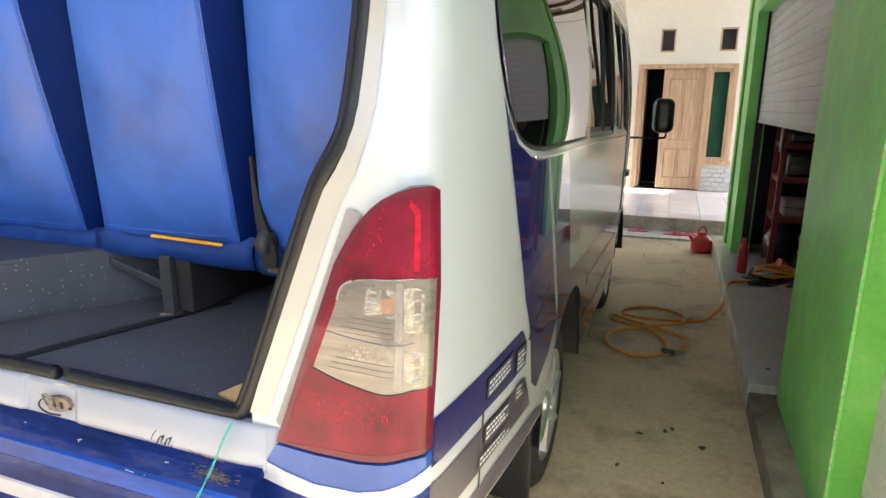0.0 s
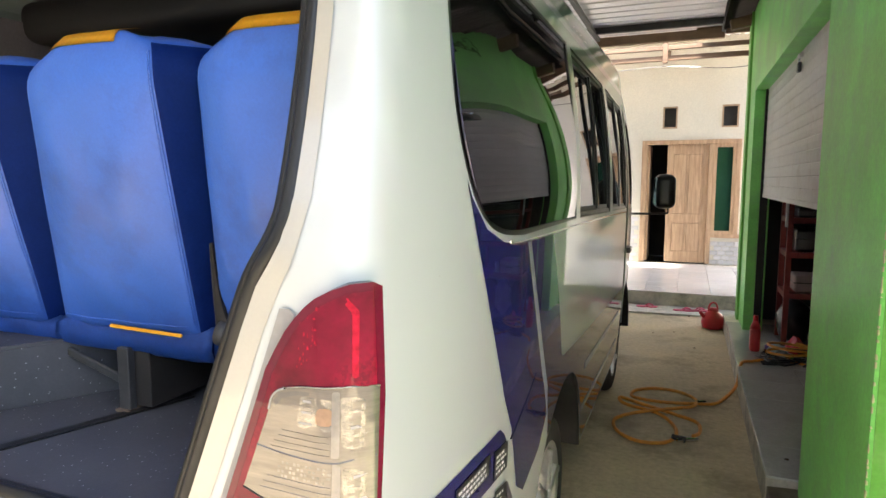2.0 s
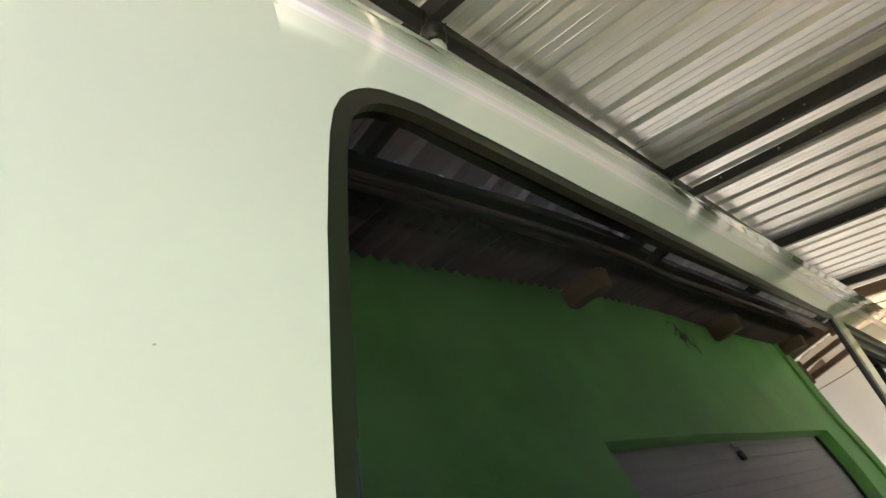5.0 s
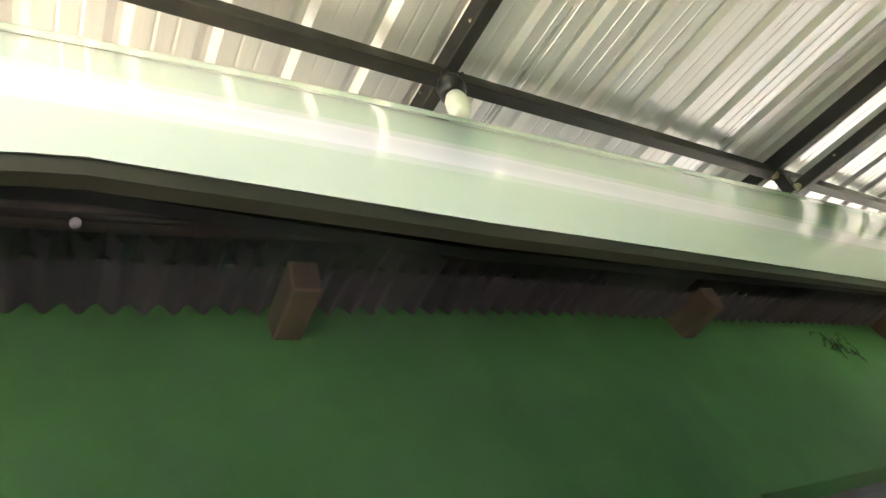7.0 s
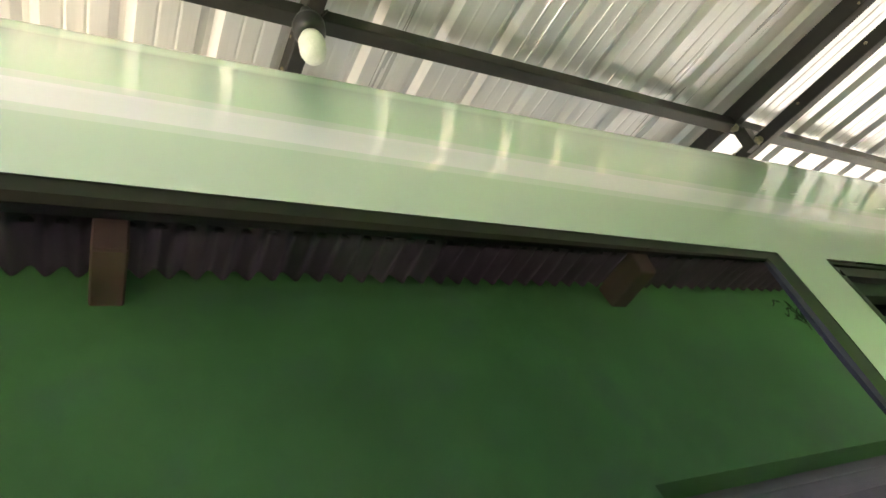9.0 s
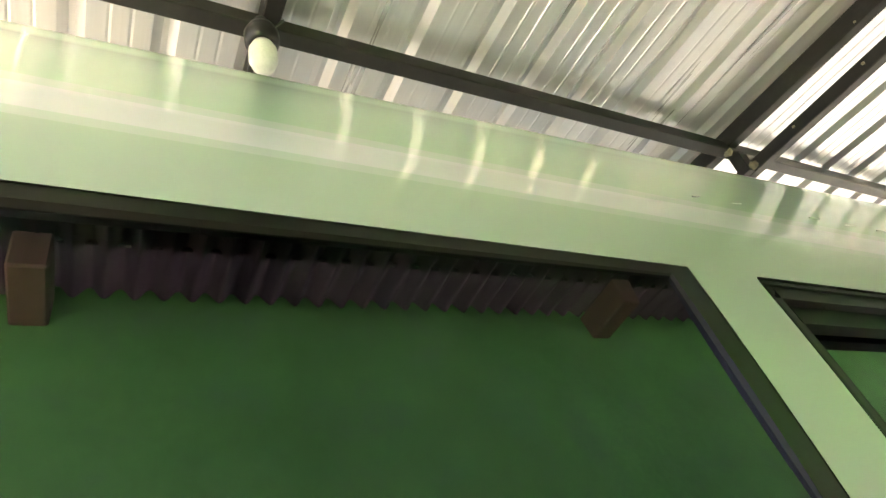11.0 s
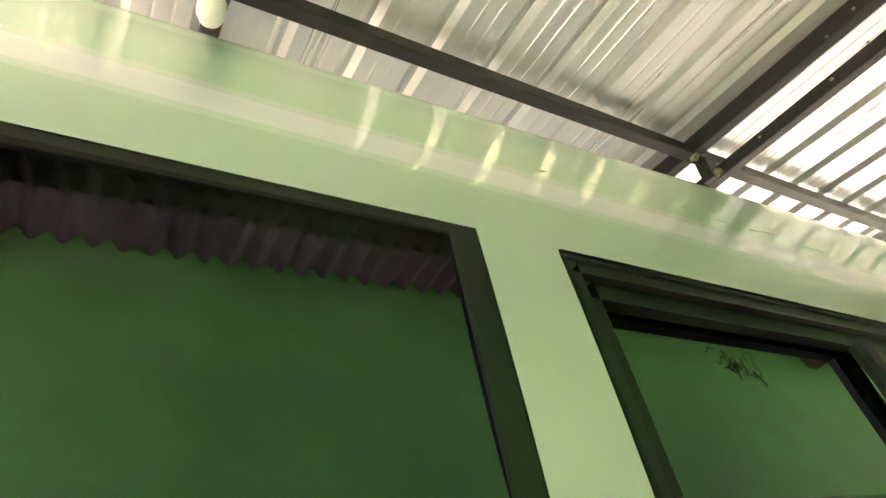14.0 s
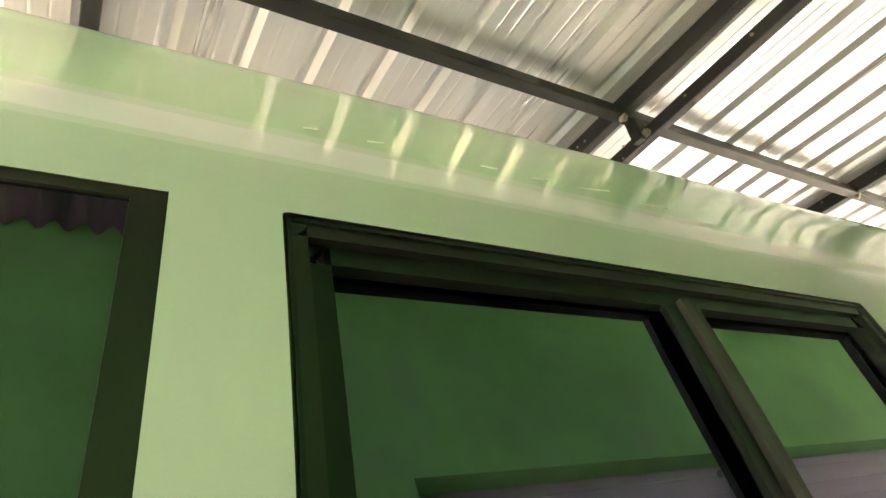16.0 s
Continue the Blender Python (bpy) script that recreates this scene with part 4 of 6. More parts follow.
# shut lines
for pts in (([(1.222, z) for z in (0.93, 0.85, 0.78, 0.68)]), ([(1.62, 0.955), (1.70, 0.985), (1.80, 1.02), (1.88, 1.055)]), ([(0.932, z) for z in (1.03, 0.95, 0.85, 0.75)]),
            ([(4.60, z) for z in (2.10, 1.7, 1.3, 0.9, 0.5)])):
    part("shut_line", tube(bmesh.new(), [hull(0.001)(*p) for p in curve([(*p, 0) for p in pts], 3) and [tuple(q)[:2] for q in curve([(*p, 0) for p in pts], 3)]], 0.0028, 6), BLACK_PLASTIC, bus)

# ---- windows
MB = 3.096   # where the two sashes of the middle window meet
heights = np.arange(1.40, 2.30, 0.004)
insets = np.cumsum(0.004 * np.clip(0.02 - 0.165 * (heights - 1.80), -0.055, 0.045))
level_insets = np.cumsum(0.004 * np.clip(0.147 - 0.274 * (heights - 1.466), -0.04, 0.045))


def flatter(off):
    """The glass bulges less than the body round it."""
    surface = hull(off)

    def at(u, v):
        return surface(u, v) - Vector((float(np.interp(v, heights, insets)) - 0.009, 0, 0))
    return at


def level(off):
    """The sliding sashes: almost flat glass in its upper half."""
    surface = hull(off)

    def at(u, v):
        return surface(u, v) - Vector((float(np.interp(v, heights, level_insets)) - 0.013, 0, 0))
    return at


def bowed(off):
    """The long fixed pane: it turns in towards the rear and leans in at its head."""
    surface = flatter(off)

    def at(u, v):
        a, b, q = u - 1.9, v - 1.8, max(1.75 - u, 0.0)
        k = max(b - 0.12, 0.0)
        dx = 0.0062 + 0.008 * (2.5 - u) - 0.0081 * b - 0.1775 * b * b + 0.2823 * k * k + 0.0158 * a - 0.0025 * a * a + 0.0061 * a * b
        dx += 0.0183 * q * q - 0.0357 * q * q * b + 0.0797 * q ** 3
        return surface(u, v) + Vector((dx, 0, 0))
    return at


def window(loop, label, width=0.03, pane_off=-0.012, rim_off=-0.004, glazing=flatter, deep=0.014, sash=0.0):
    ins = rim(loop, width)
    fr = skin("window", [loop, ins], hull(rim_off), FRAME_BLACK, bus, 0.05, label, deep)
    if sash:
        skin("sash", [rim(loop, width * 0.8), rim(loop, width + sash)], hull(rim_off - 0.009), SASH_BLACK, fr, 0.05, "glossy black inner sash", 0.014)
        skin("gasket", [rim(loop, 0.004), rim(loop, 0.0075)], hull(rim_off + 0.003), SASH_BLACK, fr, 0.05, "", 0.004)
    skin("pane", [rim(loop, (width + sash) * 0.88)], glazing(pane_off), TINTED, fr, 0.03, "dark tinted glass", 0.004)
    return fr


wa = window(win_a, "long fixed side window in a black rubber frame", 0.013, -0.006, -0.001, bowed, 0.009)
skin("rim_band", [[(2.509, 1.490), (2.551, 2.140), (2.527, 2.139), (2.485, 1.492)]], hull(-0.0004), FRAME_BLACK, wa, 0.05, "wide satin black end of the frame", 0.006)
wb = window(win_b, "sliding side window in a black frame", 0.022, -0.022, -0.004, level, 0.014, 0.022)
wc = window(win_c, "sliding side window in a black frame", 0.022, -0.022, -0.004, level, 0.014, 0.022)
window(win_d, "cab door window in a black frame", 0.03)


def bar_on(loop, off, material, parent, name="mullion", label=""):
    skin(name, [loop], hull(off), material, parent, 0.05, label, 0.009)


bar_on([(MB, 1.49), (MB + 0.022, 1.49), (MB + 0.024, 2.10), (MB + 0.002, 2.10)], -0.012, SASH_BLACK, wb)
bar_on([(MB + 0.024, 1.49), (MB + 0.040, 1.49), (MB + 0.042, 2.105), (MB + 0.026, 2.105)], -0.004, STEEL_DARK, wb, "slide_rail")
bar_on([(MB + 0.046, 1.49), (MB + 0.060, 1.49), (MB + 0.062, 2.105), (MB + 0.048, 2.105)], -0.009, SASH_BLACK, wb, "slide_rail")
bar_on([(4.10, 1.46), (4.15, 1.46), (4.13, 2.10), (4.08, 2.10)], 0.0, BLACK_PLASTIC, wc)
# chrome strip under the windows
part("belt_trim", tube(bmesh.new(), [hull(0.003)(p[0], p[1] - 0.006) for p in ([tuple(q)[:2] for q in curve([(1.56, 1.482, 0), (1.70, 1.470, 0), (2.585, 1.457, 0), (3.6, 1.436, 0), (4.6, 1.41, 0)], 6)])], 0.0045, 8), CHROME, bus, "bright moulding under the windows", True)
part("door_edge", tube(bmesh.new(), [hull(0.002)(4.64, z) for z in (2.15, 1.8, 1.4, 1.0, 0.6)], 0.006, 6), WHITE_PAINT, bus)
part("door_handle", box(bmesh.new(), -0.335, -0.285, 4.70, 4.83, 1.10, 1.14, 0.008), BLACK_PLASTIC, bus)

# ---- roof: rail and shell
def roof_section(v):
    """(inset from the side, height) along the roof's curve, v from 0 at the rail's foot to 1 at the middle line."""
    pts = [(0.0, 2.188), (-0.0028, 2.202), (-0.0055, 2.215), (-0.0078, 2.225), (-0.0112, 2.236), (-0.0148, 2.247), (-0.0174, 2.257), (-0.0272, 2.303), (-0.037, 2.350), (-0.049, 2.390), (-0.070, 2.420), (-0.125, 2.462), (-0.23, 2.508), (-0.42, 2.548), (-0.65, 2.575), (-0.955, 2.59)]
    f = v * (len(pts) - 1)
    i = min(int(f), len(pts) - 2)
    t = f - i
    a, b, c, d = [Vector(pts[max(min(i + k, len(pts) - 1), 0)]) for k in (-1, 0, 1, 2)]
    return 0.5 * (2 * b + (c - a) * t + (2 * a - 5 * b + 4 * c - d) * t * t + (3 * b - a - 3 * c + d) * t ** 3)


def taper(y, z):
    """The roof draws in towards the rear."""
    return min(max(0.048 - 0.022 * (y - 1.5), -0.014), 0.064) * min(max((z - 2.20) / 0.18, 0.0), 1.0) ** 1.7


bm = bmesh.new()
ysr = [1.275 + (4.9 - 1.275) * i / 60 for i in range(61)]
vsr = [i / 90 for i in range(91)]
grid = []
for y in ysr:
    row = []
    for v in vsr:
        d = roof_section(v)
        if v == 0:
            row.append(bm.verts.new((xside(y, 2.172) + 0.00005, y, 2.172)))
            continue
        row.append(bm.verts.new((xside(y, 2.188) + 0.00005 + d.x - taper(y, d.y), y, d.y + 0.0016 * noise.noise(Vector((y * 1.1, v * 2, 1))) * min(max(v - 0.3, 0) * 6, 1))))
    grid.append(row)
for p, q in zip(grid, grid[1:]):
    for a, b, c, d in zip(p, p[1:], q[1:], q):
        bm.faces.new((a, b, c, d))
bm.faces.new(grid[0][:20])
shell = part("roof", bm, WHITE_PAINT, bus, "glossy white roof shell with a rounded rail", True)
for m in (BODY_PAINT, ROOF_SHEEN_EDGE, ROOF_SHEEN):
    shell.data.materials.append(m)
# faces by height: the lilac band is a reflection put into colour
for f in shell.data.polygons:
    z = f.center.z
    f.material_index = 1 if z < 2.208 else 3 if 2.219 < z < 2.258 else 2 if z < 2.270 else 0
bm = bmesh.new()
grid = []
for i in range(9):
    y = 1.06 + (1.30 - 1.06) * i / 8
    row = []
    for v in vsr[6:]:
        d = roof_section(v)
        drop = 0.03 + 0.05 * max(0, (1.14 - y) / 0.08) ** 2
        row.append(bm.verts.new((xside(y, 2.22) + d.x - 0.014, y + lean(2.2) * 0.0, d.y - drop * min(1, v * 2) - 0.004)))
    grid.append(row)
for p, q in zip(grid, grid[1:]):
    for a, b, c, d in zip(p, p[1:], q[1:], q):
        bm.faces.new((a, b, c, d))
part("roof_rear", bm, WHITE_PAINT, bus, "", True)
for p, q in (((-0.4088, 3.056, 2.285), (-0.4108, 3.126, 2.295)), ((-0.4068, 3.175, 2.280), (-0.4078, 3.24, 2.285)), ((-0.4104, 2.680, 2.281), (-0.4121, 2.697, 2.285)), ((-0.4125, 2.753, 2.285), (-0.4135, 2.774, 2.289)), ((-0.4113, 2.903, 2.287), (-0.4120, 2.929, 2.289)), ((-0.4105, 2.981, 2.285), (-0.4115, 3.011, 2.289))):
    part("scratch", tube(bmesh.new(), [p, q], 0.0008, 5), TEXT_WHITE, shell, "thin white scratch")
# other half, rear header, far side, front and floor pan close the body
bm = bmesh.new()
box(bm, 2 * BX + 0.36, 2 * BX + 0.40, 0.95, 5.7, 0.45, 2.3)
part("far_side", bm, WHITE_PAINT, bus)
bm = bmesh.new()
grid = [[bm.verts.new((2 * BX - (xside(y, 2.188) + roof_section(v).x - taper(y, roof_section(v).y)), y, roof_section(v).y)) for v in vsr[::4]] for y in ysr[::6]]
for p, q in zip(grid, grid[1:]):
    for a, b, c, d in zip(p, p[1:], q[1:], q):
        bm.faces.new((a, b, c, d))
part("roof", bm, WHITE_PAINT, bus, "", True)
bm = bmesh.new()
prism(bm, [(4.9, 2.22), (4.9, 2.42), (5.05, 2.38), (5.62, 1.38), (5.8, 1.15), (5.8, 0.45), (5.7, 0.45), (5.7, 1.1), (5.52, 1.38), (5.0, 2.2)], "x", 2 * BX + 0.40, -0.50)
part("front", bm, BLACK_PLASTIC, bus, "dark windscreen and nose")

# ---- tail lamp


def rz(x, z):
    x, z = adj(x, z)
    return (on_rear(x, z), z)


out_side = 0.936
lamp_edge = [rz(-0.672, 0.947), rz(-0.609, 1.112), rz(-0.558, 1.245), rz(-0.527, 1.327), rz(-0.508, 1.360), rz(-0.487, 1.393), rz(-0.469, 1.414), rz(-0.451, 1.432), rz(-0.433, 1.447), rz(-0.413, 1.459), rz(-0.390, 1.468), (0.896, 1.475),
             (out_side - 0.01, 1.476), (out_side + 0.004, 1.468), (out_side + 0.008, 1.30), (0.932, 1.0), (0.918, 0.992), rz(-0.40, 0.964), rz(-0.44, 0.952), rz(-0.49, 0.944), rz(-0.58, 0.942)]
t_base = skin("tail_lamp", [lamp_edge], hull(0.009), BLACK_PLASTIC, bus, 0.016, "large red and clear tail lamp wrapped round the corner", 0.012)
skin("red_lens", [rim(lamp_edge, 0.0045)], hull(0.0145), LENS_RED, t_base, 0.012, "deep red glossy lens", 0.008)
skin("lens_rim", [lamp_edge, rim(lamp_edge, 0.013)], hull(0.0150), LENS_WINE, t_base, 0.012, "dark wine red edge of the lens", 0.008)
top_line = [(on_rear(*adj(*p)), adj(*p)[1]) if p[0] < 0 else p for p in [tuple(q)[:2] for q in curve([(-0.522, 1.262, 0), (-0.515, 1.283, 0), (-0.497, 1.298, 0), (-0.46, 1.306, 0), (-0.43, 1.308, 0), (-0.39, 1.310, 0)], 5)]] + [(0.934, 1.318)]
low_line = [rz(*tuple(q)[:2]) for q in curve([(-0.578, 1.122, 0), (-0.53, 1.106, 0), (-0.47, 1.094, 0), (-0.43, 1.091, 0), (-0.39, 1.100, 0)], 5)] + [(0.929, 1.122)]
skin("middle_lens", [top_line + low_line[::-1]], hull(0.0158), LENS_CLEAR, t_base, 0.012, "smoky clear lens", 0.009)
mid_line = [rz(*tuple(q)[:2]) for q in curve([(-0.548, 1.200, 0), (-0.50, 1.193, 0), (-0.45, 1.189, 0), (-0.41, 1.188, 0), (-0.39, 1.192, 0)], 5)] + [(0.930, 1.210)]
part("lens_joint", tube(bmesh.new(), [hull(0.0160)(*p) for p in mid_line], 0.0010, 6), LENS_SHADE, t_base)
for k in range(7):
    za = 1.128 + k * 0.011 if k < 3 else 1.202 + (k - 3) * 0.010
    part("lens_line", tube(bmesh.new(), [hull(0.0159)(*rz(x, za - 0.03 * (x + 0.5))) for x in np.linspace(-0.545 + 0.008 * k, -0.418, 9)], 0.0005, 5), LENS_LINE, t_base)
skin("lens_ridge", [round_poly([rz(-0.418, 1.100), rz(-0.407, 1.101), rz(-0.404, 1.185), rz(-0.414, 1.188)], 0.003, 2)], hull(0.0164), LENS_RIDGE, t_base, 0.02, "pale ridge in the clear lens")
skin("lens_ridge", [round_poly([rz(-0.416, 1.196), rz(-0.405, 1.196), rz(-0.402, 1.303), rz(-0.412, 1.303)], 0.003, 2)], hull(0.0164), LENS_RIDGE, t_base, 0.02)
# dark strip that paints the shaded arc at the cup's top
skin("cup_shade", [[rz(-0.508, 1.270), rz(-0.495, 1.284), rz(-0.470, 1.291), rz(-0.445, 1.293), rz(-0.445, 1.299), rz(-0.472, 1.298), rz(-0.500, 1.292), rz(-0.512, 1.277)]], hull(0.0160), LENS_SHADE, t_base, 0.02, "dark arc painted for the shade in the reflector cup")
part("lens_edge", tube(bmesh.new(), [hull(0.0162)(*p) for p in top_line[:12]], 0.0018, 6), GREY_PLATE, t_base, "bright edge of the clear lens", True)
part("lens_edge", tube(bmesh.new(), [hull(0.0160)(*p) for p in top_line[11:]], 0.0016, 6), LENS_BRIGHT, t_base, "", True)
part("lens_edge", tube(bmesh.new(), [hull(0.0160)(*p) for p in low_line], 0.0014, 6), STEEL_DARK, t_base, "", True)
skin("light_bar", [round_poly([(0.897, 1.335), (0.905, 1.335), (0.907, 1.435), (0.892, 1.455), rz(-0.392, 1.448), rz(-0.390, 1.442), (0.889, 1.446), (0.898, 1.432)], 0.004, 3)], hull(0.0152), LENS_RED_BRIGHT, t_base, 0.02)
skin("reflector_patch", [round_poly([rz(-0.482, 1.338), rz(-0.432, 1.334), rz(-0.434, 1.420), rz(-0.452, 1.418), rz(-0.472, 1.396)], 0.012, 4)], hull(0.0150), LENS_RED, t_base, 0.02, "faceted red reflector")
rng = random.Random(31)
# small flakes in brighter red paint the glints of the lens facets
for k in range(110):
    x, z = rng.uniform(-0.488, -0.430), rng.uniform(1.335, 1.430)
    if x < -0.452 - (1.40 - z) * 0.35:
        continue
    a, b = rng.uniform(0.0012, 0.004), rng.uniform(0.002, 0.007)
    skin("facet", [[rz(x, z), rz(x + a, z + 0.001), rz(x + a * 0.8, z + b), rz(x + 0.001, z + b)]], hull(0.0153), LENS_RED_BRIGHT if k % 3 else LENS_RED, t_base, 0.02)
for k in range(120):
    x, z = -0.582 + 0.004 * rng.randrange(39), 1.018 + 0.009 * rng.randrange(6)
    a, b = rng.uniform(0.0008, 0.0030), rng.uniform(0.003, 0.009)
    skin("facet", [[rz(x, z), rz(x + a, z + 0.001), rz(x + a, z + b), rz(x, z + b)]], hull(0.0150), LENS_RED_BRIGHT if k % 2 else LENS_RED, t_base, 0.02)
rng = random.Random(12)
for za, zb in ((1.118, 1.188), (1.212, 1.302)):
    cup = skin("side_cup", [round_poly([rz(-0.402, za), (0.911, za + 0.014), (0.914, zb + 0.002), rz(-0.402, zb - 0.006)], 0.008, 3)], hull(0.0162), LENS_BRIGHT, t_base, 0.02, "bright silvery side reflector")
    for k in range(7):
        z = za + 0.008 + (zb - za - 0.016) * k / 6
        ua = on_rear(*adj(-0.40, z)) + rng.uniform(0.004, 0.014)
        skin("facet", [[(ua, z), (ua + rng.uniform(0.008, 0.022), z + 0.002), (ua + rng.uniform(0.008, 0.02), z + 0.006), (ua, z + 0.005)]], hull(0.0166), rng.choice((LENS_BRIGHT, LENS_CLEAR, GREY_PLATE)), cup, 0.02)
for k in range(13):
    for j in range(4):
        x, z = -0.510 + k * 0.0072 + 0.001 * j, 1.152 + j * 0.0075
        skin("lens_rib", [[rz(x, z), rz(x + 0.005, z), rz(x + 0.005, z + 0.0045), rz(x, z + 0.0045)]], hull(0.0161), LENS_BRIGHT if (k + j) % 3 else LENS_CLEAR, t_base, 0.02)
bulb_cup = skin("bulb_cup", [round_poly([rz(-0.470, 1.240), rz(-0.412, 1.238), rz(-0.410, 1.290), rz(-0.462, 1.292)], 0.01, 3)], hull(0.0160), LENS_BRIGHT, t_base, 0.02)
skin("bulb", [round_poly([rz(-0.437, 1.248), rz(-0.413, 1.247), rz(-0.412, 1.276), rz(-0.433, 1.276)], 0.008, 3)], hull(0.0163), LENS_AMBER, bulb_cup, 0.02)
for k in range(5):
    z = 1.246 + k * 0.009
    skin("facet", [[rz(-0.466 + 0.002 * k, z), rz(-0.442, z), rz(-0.442, z + 0.004), rz(-0.464 + 0.002 * k, z + 0.004)]], hull(0.0163), LENS_BRIGHT if k % 2 else GREY_PLATE, bulb_cup, 0.02)
skin("filler_plate", [[rz(-0.678, 0.985), rz(-0.505, 1.424), rz(-0.488, 1.425), rz(-0.476, 1.416), rz(-0.535, 1.307), rz(-0.60, 1.12), rz(-0.662, 0.965)]], hull(0.004), GREY_PLATE, bus, 0.03, "grey plate beside the tail lamp")

# ---- rear frame: cream flange, rubber seal, sill, bumper
fl_in = [(x - 0.004, z) for x, z in seal_right]
fl_out = [(-0.698, 0.99), (-0.662, 1.08), (-0.607, 1.215), (-0.545, 1.37), (-0.508, 1.45), (-0.470, 1.53), (-0.446, 1.60), (-0.438, 1.72), (-0.440, 1.85), (-0.449, 1.98), (-0.468, 2.10)]
skin("door_flange", [[(on_rear(x, z), z) for x, z in fl_in] + [rz(x, z) for x, z in fl_out[::-1]]], hull(0.0015), CREAM_PAINT, bus, 0.04, "yellowed white flange of the tailgate opening")


def rear_at(x, z, out=0.0):
    p = hull(out)(on_rear(x, z), z)
    return Vector((x, p.y, z))


SEAL = [(-1.93, 0.982), (-1.60, 0.983), (-1.30, 0.982), (-1.0, 0.979), (-0.80, 0.977), (-0.765, 0.986), (-0.748, 1.013), (-0.715, 1.09), (-0.66, 1.225), (-0.605, 1.36), (-0.565, 1.455), (-0.515, 1.535), (-0.49, 1.60), (-0.479, 1.72), (-0.481, 1.85), (-0.49, 1.98),
        (-0.51, 2.10), (-0.55, 2.18), (-0.64, 2.225), (-0.9, 2.24), (-1.335, 2.25), (-1.9, 2.24)]
SEAL = [tuple(p)[:2] for p in curve([(*adj(x, z), 0) for x, z in SEAL], 5)]
JOINT = [i for i, (x, z) in enumerate(SEAL) if z < 1.03 and x > -1.222][0]
for run in ([p for p in SEAL[:JOINT] if p[0] < -1.235] + [(-1.232, SEAL[JOINT][1])], [(-1.192, SEAL[JOINT][1])] + [p for p in SEAL[JOINT:] if p[0] > -1.185 or p[1] > 1.1]):
    part("door_seal", tube(bmesh.new(), [rear_at(x, z, -0.006) for x, z in run], 0.0135, 10), RUBBER, bus, "worn black rubber door seal", True)
    part("door_seal", tube(bmesh.new(), [rear_at(x - (0.02 if z > 1.0 else 0.0), z + (0.0 if 1.0 < z < 2.2 else 0.012), -0.018) for x, z in run], 0.012, 8), RUBBER, bus, "", True)

bm = bmesh.new()
prism(bm, [(0.885, 0.992), (0.878, 0.982), (0.873, 0.94), (0.868, 0.905), (1.0, 0.905), (1.0, 0.955), (0.905, 0.955), (0.905, 0.992)], "x", -1.95, -0.665)
part("sill", bm, SILL_PAINT, bus, "scuffed white sill under the tailgate opening")
bm = bmesh.new()
SILL = [(0.884, 0.995), (0.876, 0.993), (0.871, 0.986), (0.864, 0.945), (0.860, 0.922), (0.861, 0.914), (0.874, 0.908)]
for ends in (((-1.95, 0.0), (-1.34, 0.0), (-1.325, 0.004), (-1.318, 0.014)), ((-1.172, 0.014), (-1.165, 0.004), (-1.150, 0.0), (-0.75, 0.0), (-0.71, 0.002), (-0.68, 0.007), (-0.652, 0.016), (-0.64, 0.022))):
    loft = [[bm.verts.new((x, y + push * (0.892 - y) / 0.03, z)) for y, z in SILL] for x, push in ends]
    for p, q in zip(loft, loft[1:]):
        for i in range(len(SILL) - 1):
            bm.faces.new((p[i], q[i], q[i + 1], p[i + 1]))
    bm.faces.new(loft[0]), bm.faces.new(loft[-1][::-1])
bmesh.ops.recalc_face_normals(bm, faces=bm.faces[:])
step = part("sill_step", bm, SILL_PAINT, bus, "raised white sill panel", True)
part("crack", tube(bmesh.new(), [(-0.845, 0.8605, 0.919), (-0.828, 0.8598, 0.9145), (-0.818, 0.8598, 0.917), (-0.80, 0.8603, 0.9125), (-0.785, 0.8603, 0.914), (-0.76, 0.861, 0.9105)], 0.0011, 5), RUST, step)
# torn clips in the sill: dark notches with bent tabs
for x in (-0.930, -0.910):
    part("notch", prism(bmesh.new(), [(x, 0.917), (x + 0.013, 0.919), (x + 0.022, 0.938), (x + 0.010, 0.933)], "y", 0.8588, 0.864), MATTE_BLACK, step, "dark torn notch")
    part("tab", beam(bmesh.new(), (x + 0.010, 0.8585, 0.919), (x + 0.017, 0.858, 0.934), 0.003, 0.004, 0.0005), SILL_PAINT, step)
for xa, za, xb, zb in ((-0.943, 0.921, -0.930, 0.944), (-0.890, 0.916, -0.879, 0.936)):
    part("crack", tube(bmesh.new(), [(xa, 0.8600, za), ((xa + xb) / 2 - 0.003, 0.8615, (za + zb) / 2), (xb, 0.8638, zb)], 0.0011, 5), MATTE_BLACK, step)
# latch pocket
latch = part("latch", prism(bmesh.new(), round_poly([(-1.245, 0.928), (-1.20, 0.930), (-1.172, 0.946), (-1.182, 0.962), (-1.215, 0.966), (-1.245, 0.958)], 0.008, 3), "y", 0.864, 0.888), RUST, bus, "rusty tailgate latch in its pocket")
for k in range(6):
    x = -1.238 + 0.011 * k
    part("rust_lump", box(bmesh.new(), x, x + 0.009, 0.8615 + 0.001 * (k % 3), 0.868, 0.936 + 0.003 * (k % 2), 0.955 - 0.004 * (k % 3), 0.002), MATTE_BLACK if k % 2 else RUST, latch)
part("wire", tube(bmesh.new(), curve([(-1.245, 0.866, 0.962), (-1.268, 0.863, 0.946), (-1.270, 0.862, 0.932), (-1.245, 0.861, 0.922), (-1.205, 0.861, 0.924)], 5), 0.0022, 6), STEEL_DARK, latch, "thin bent wire", True)
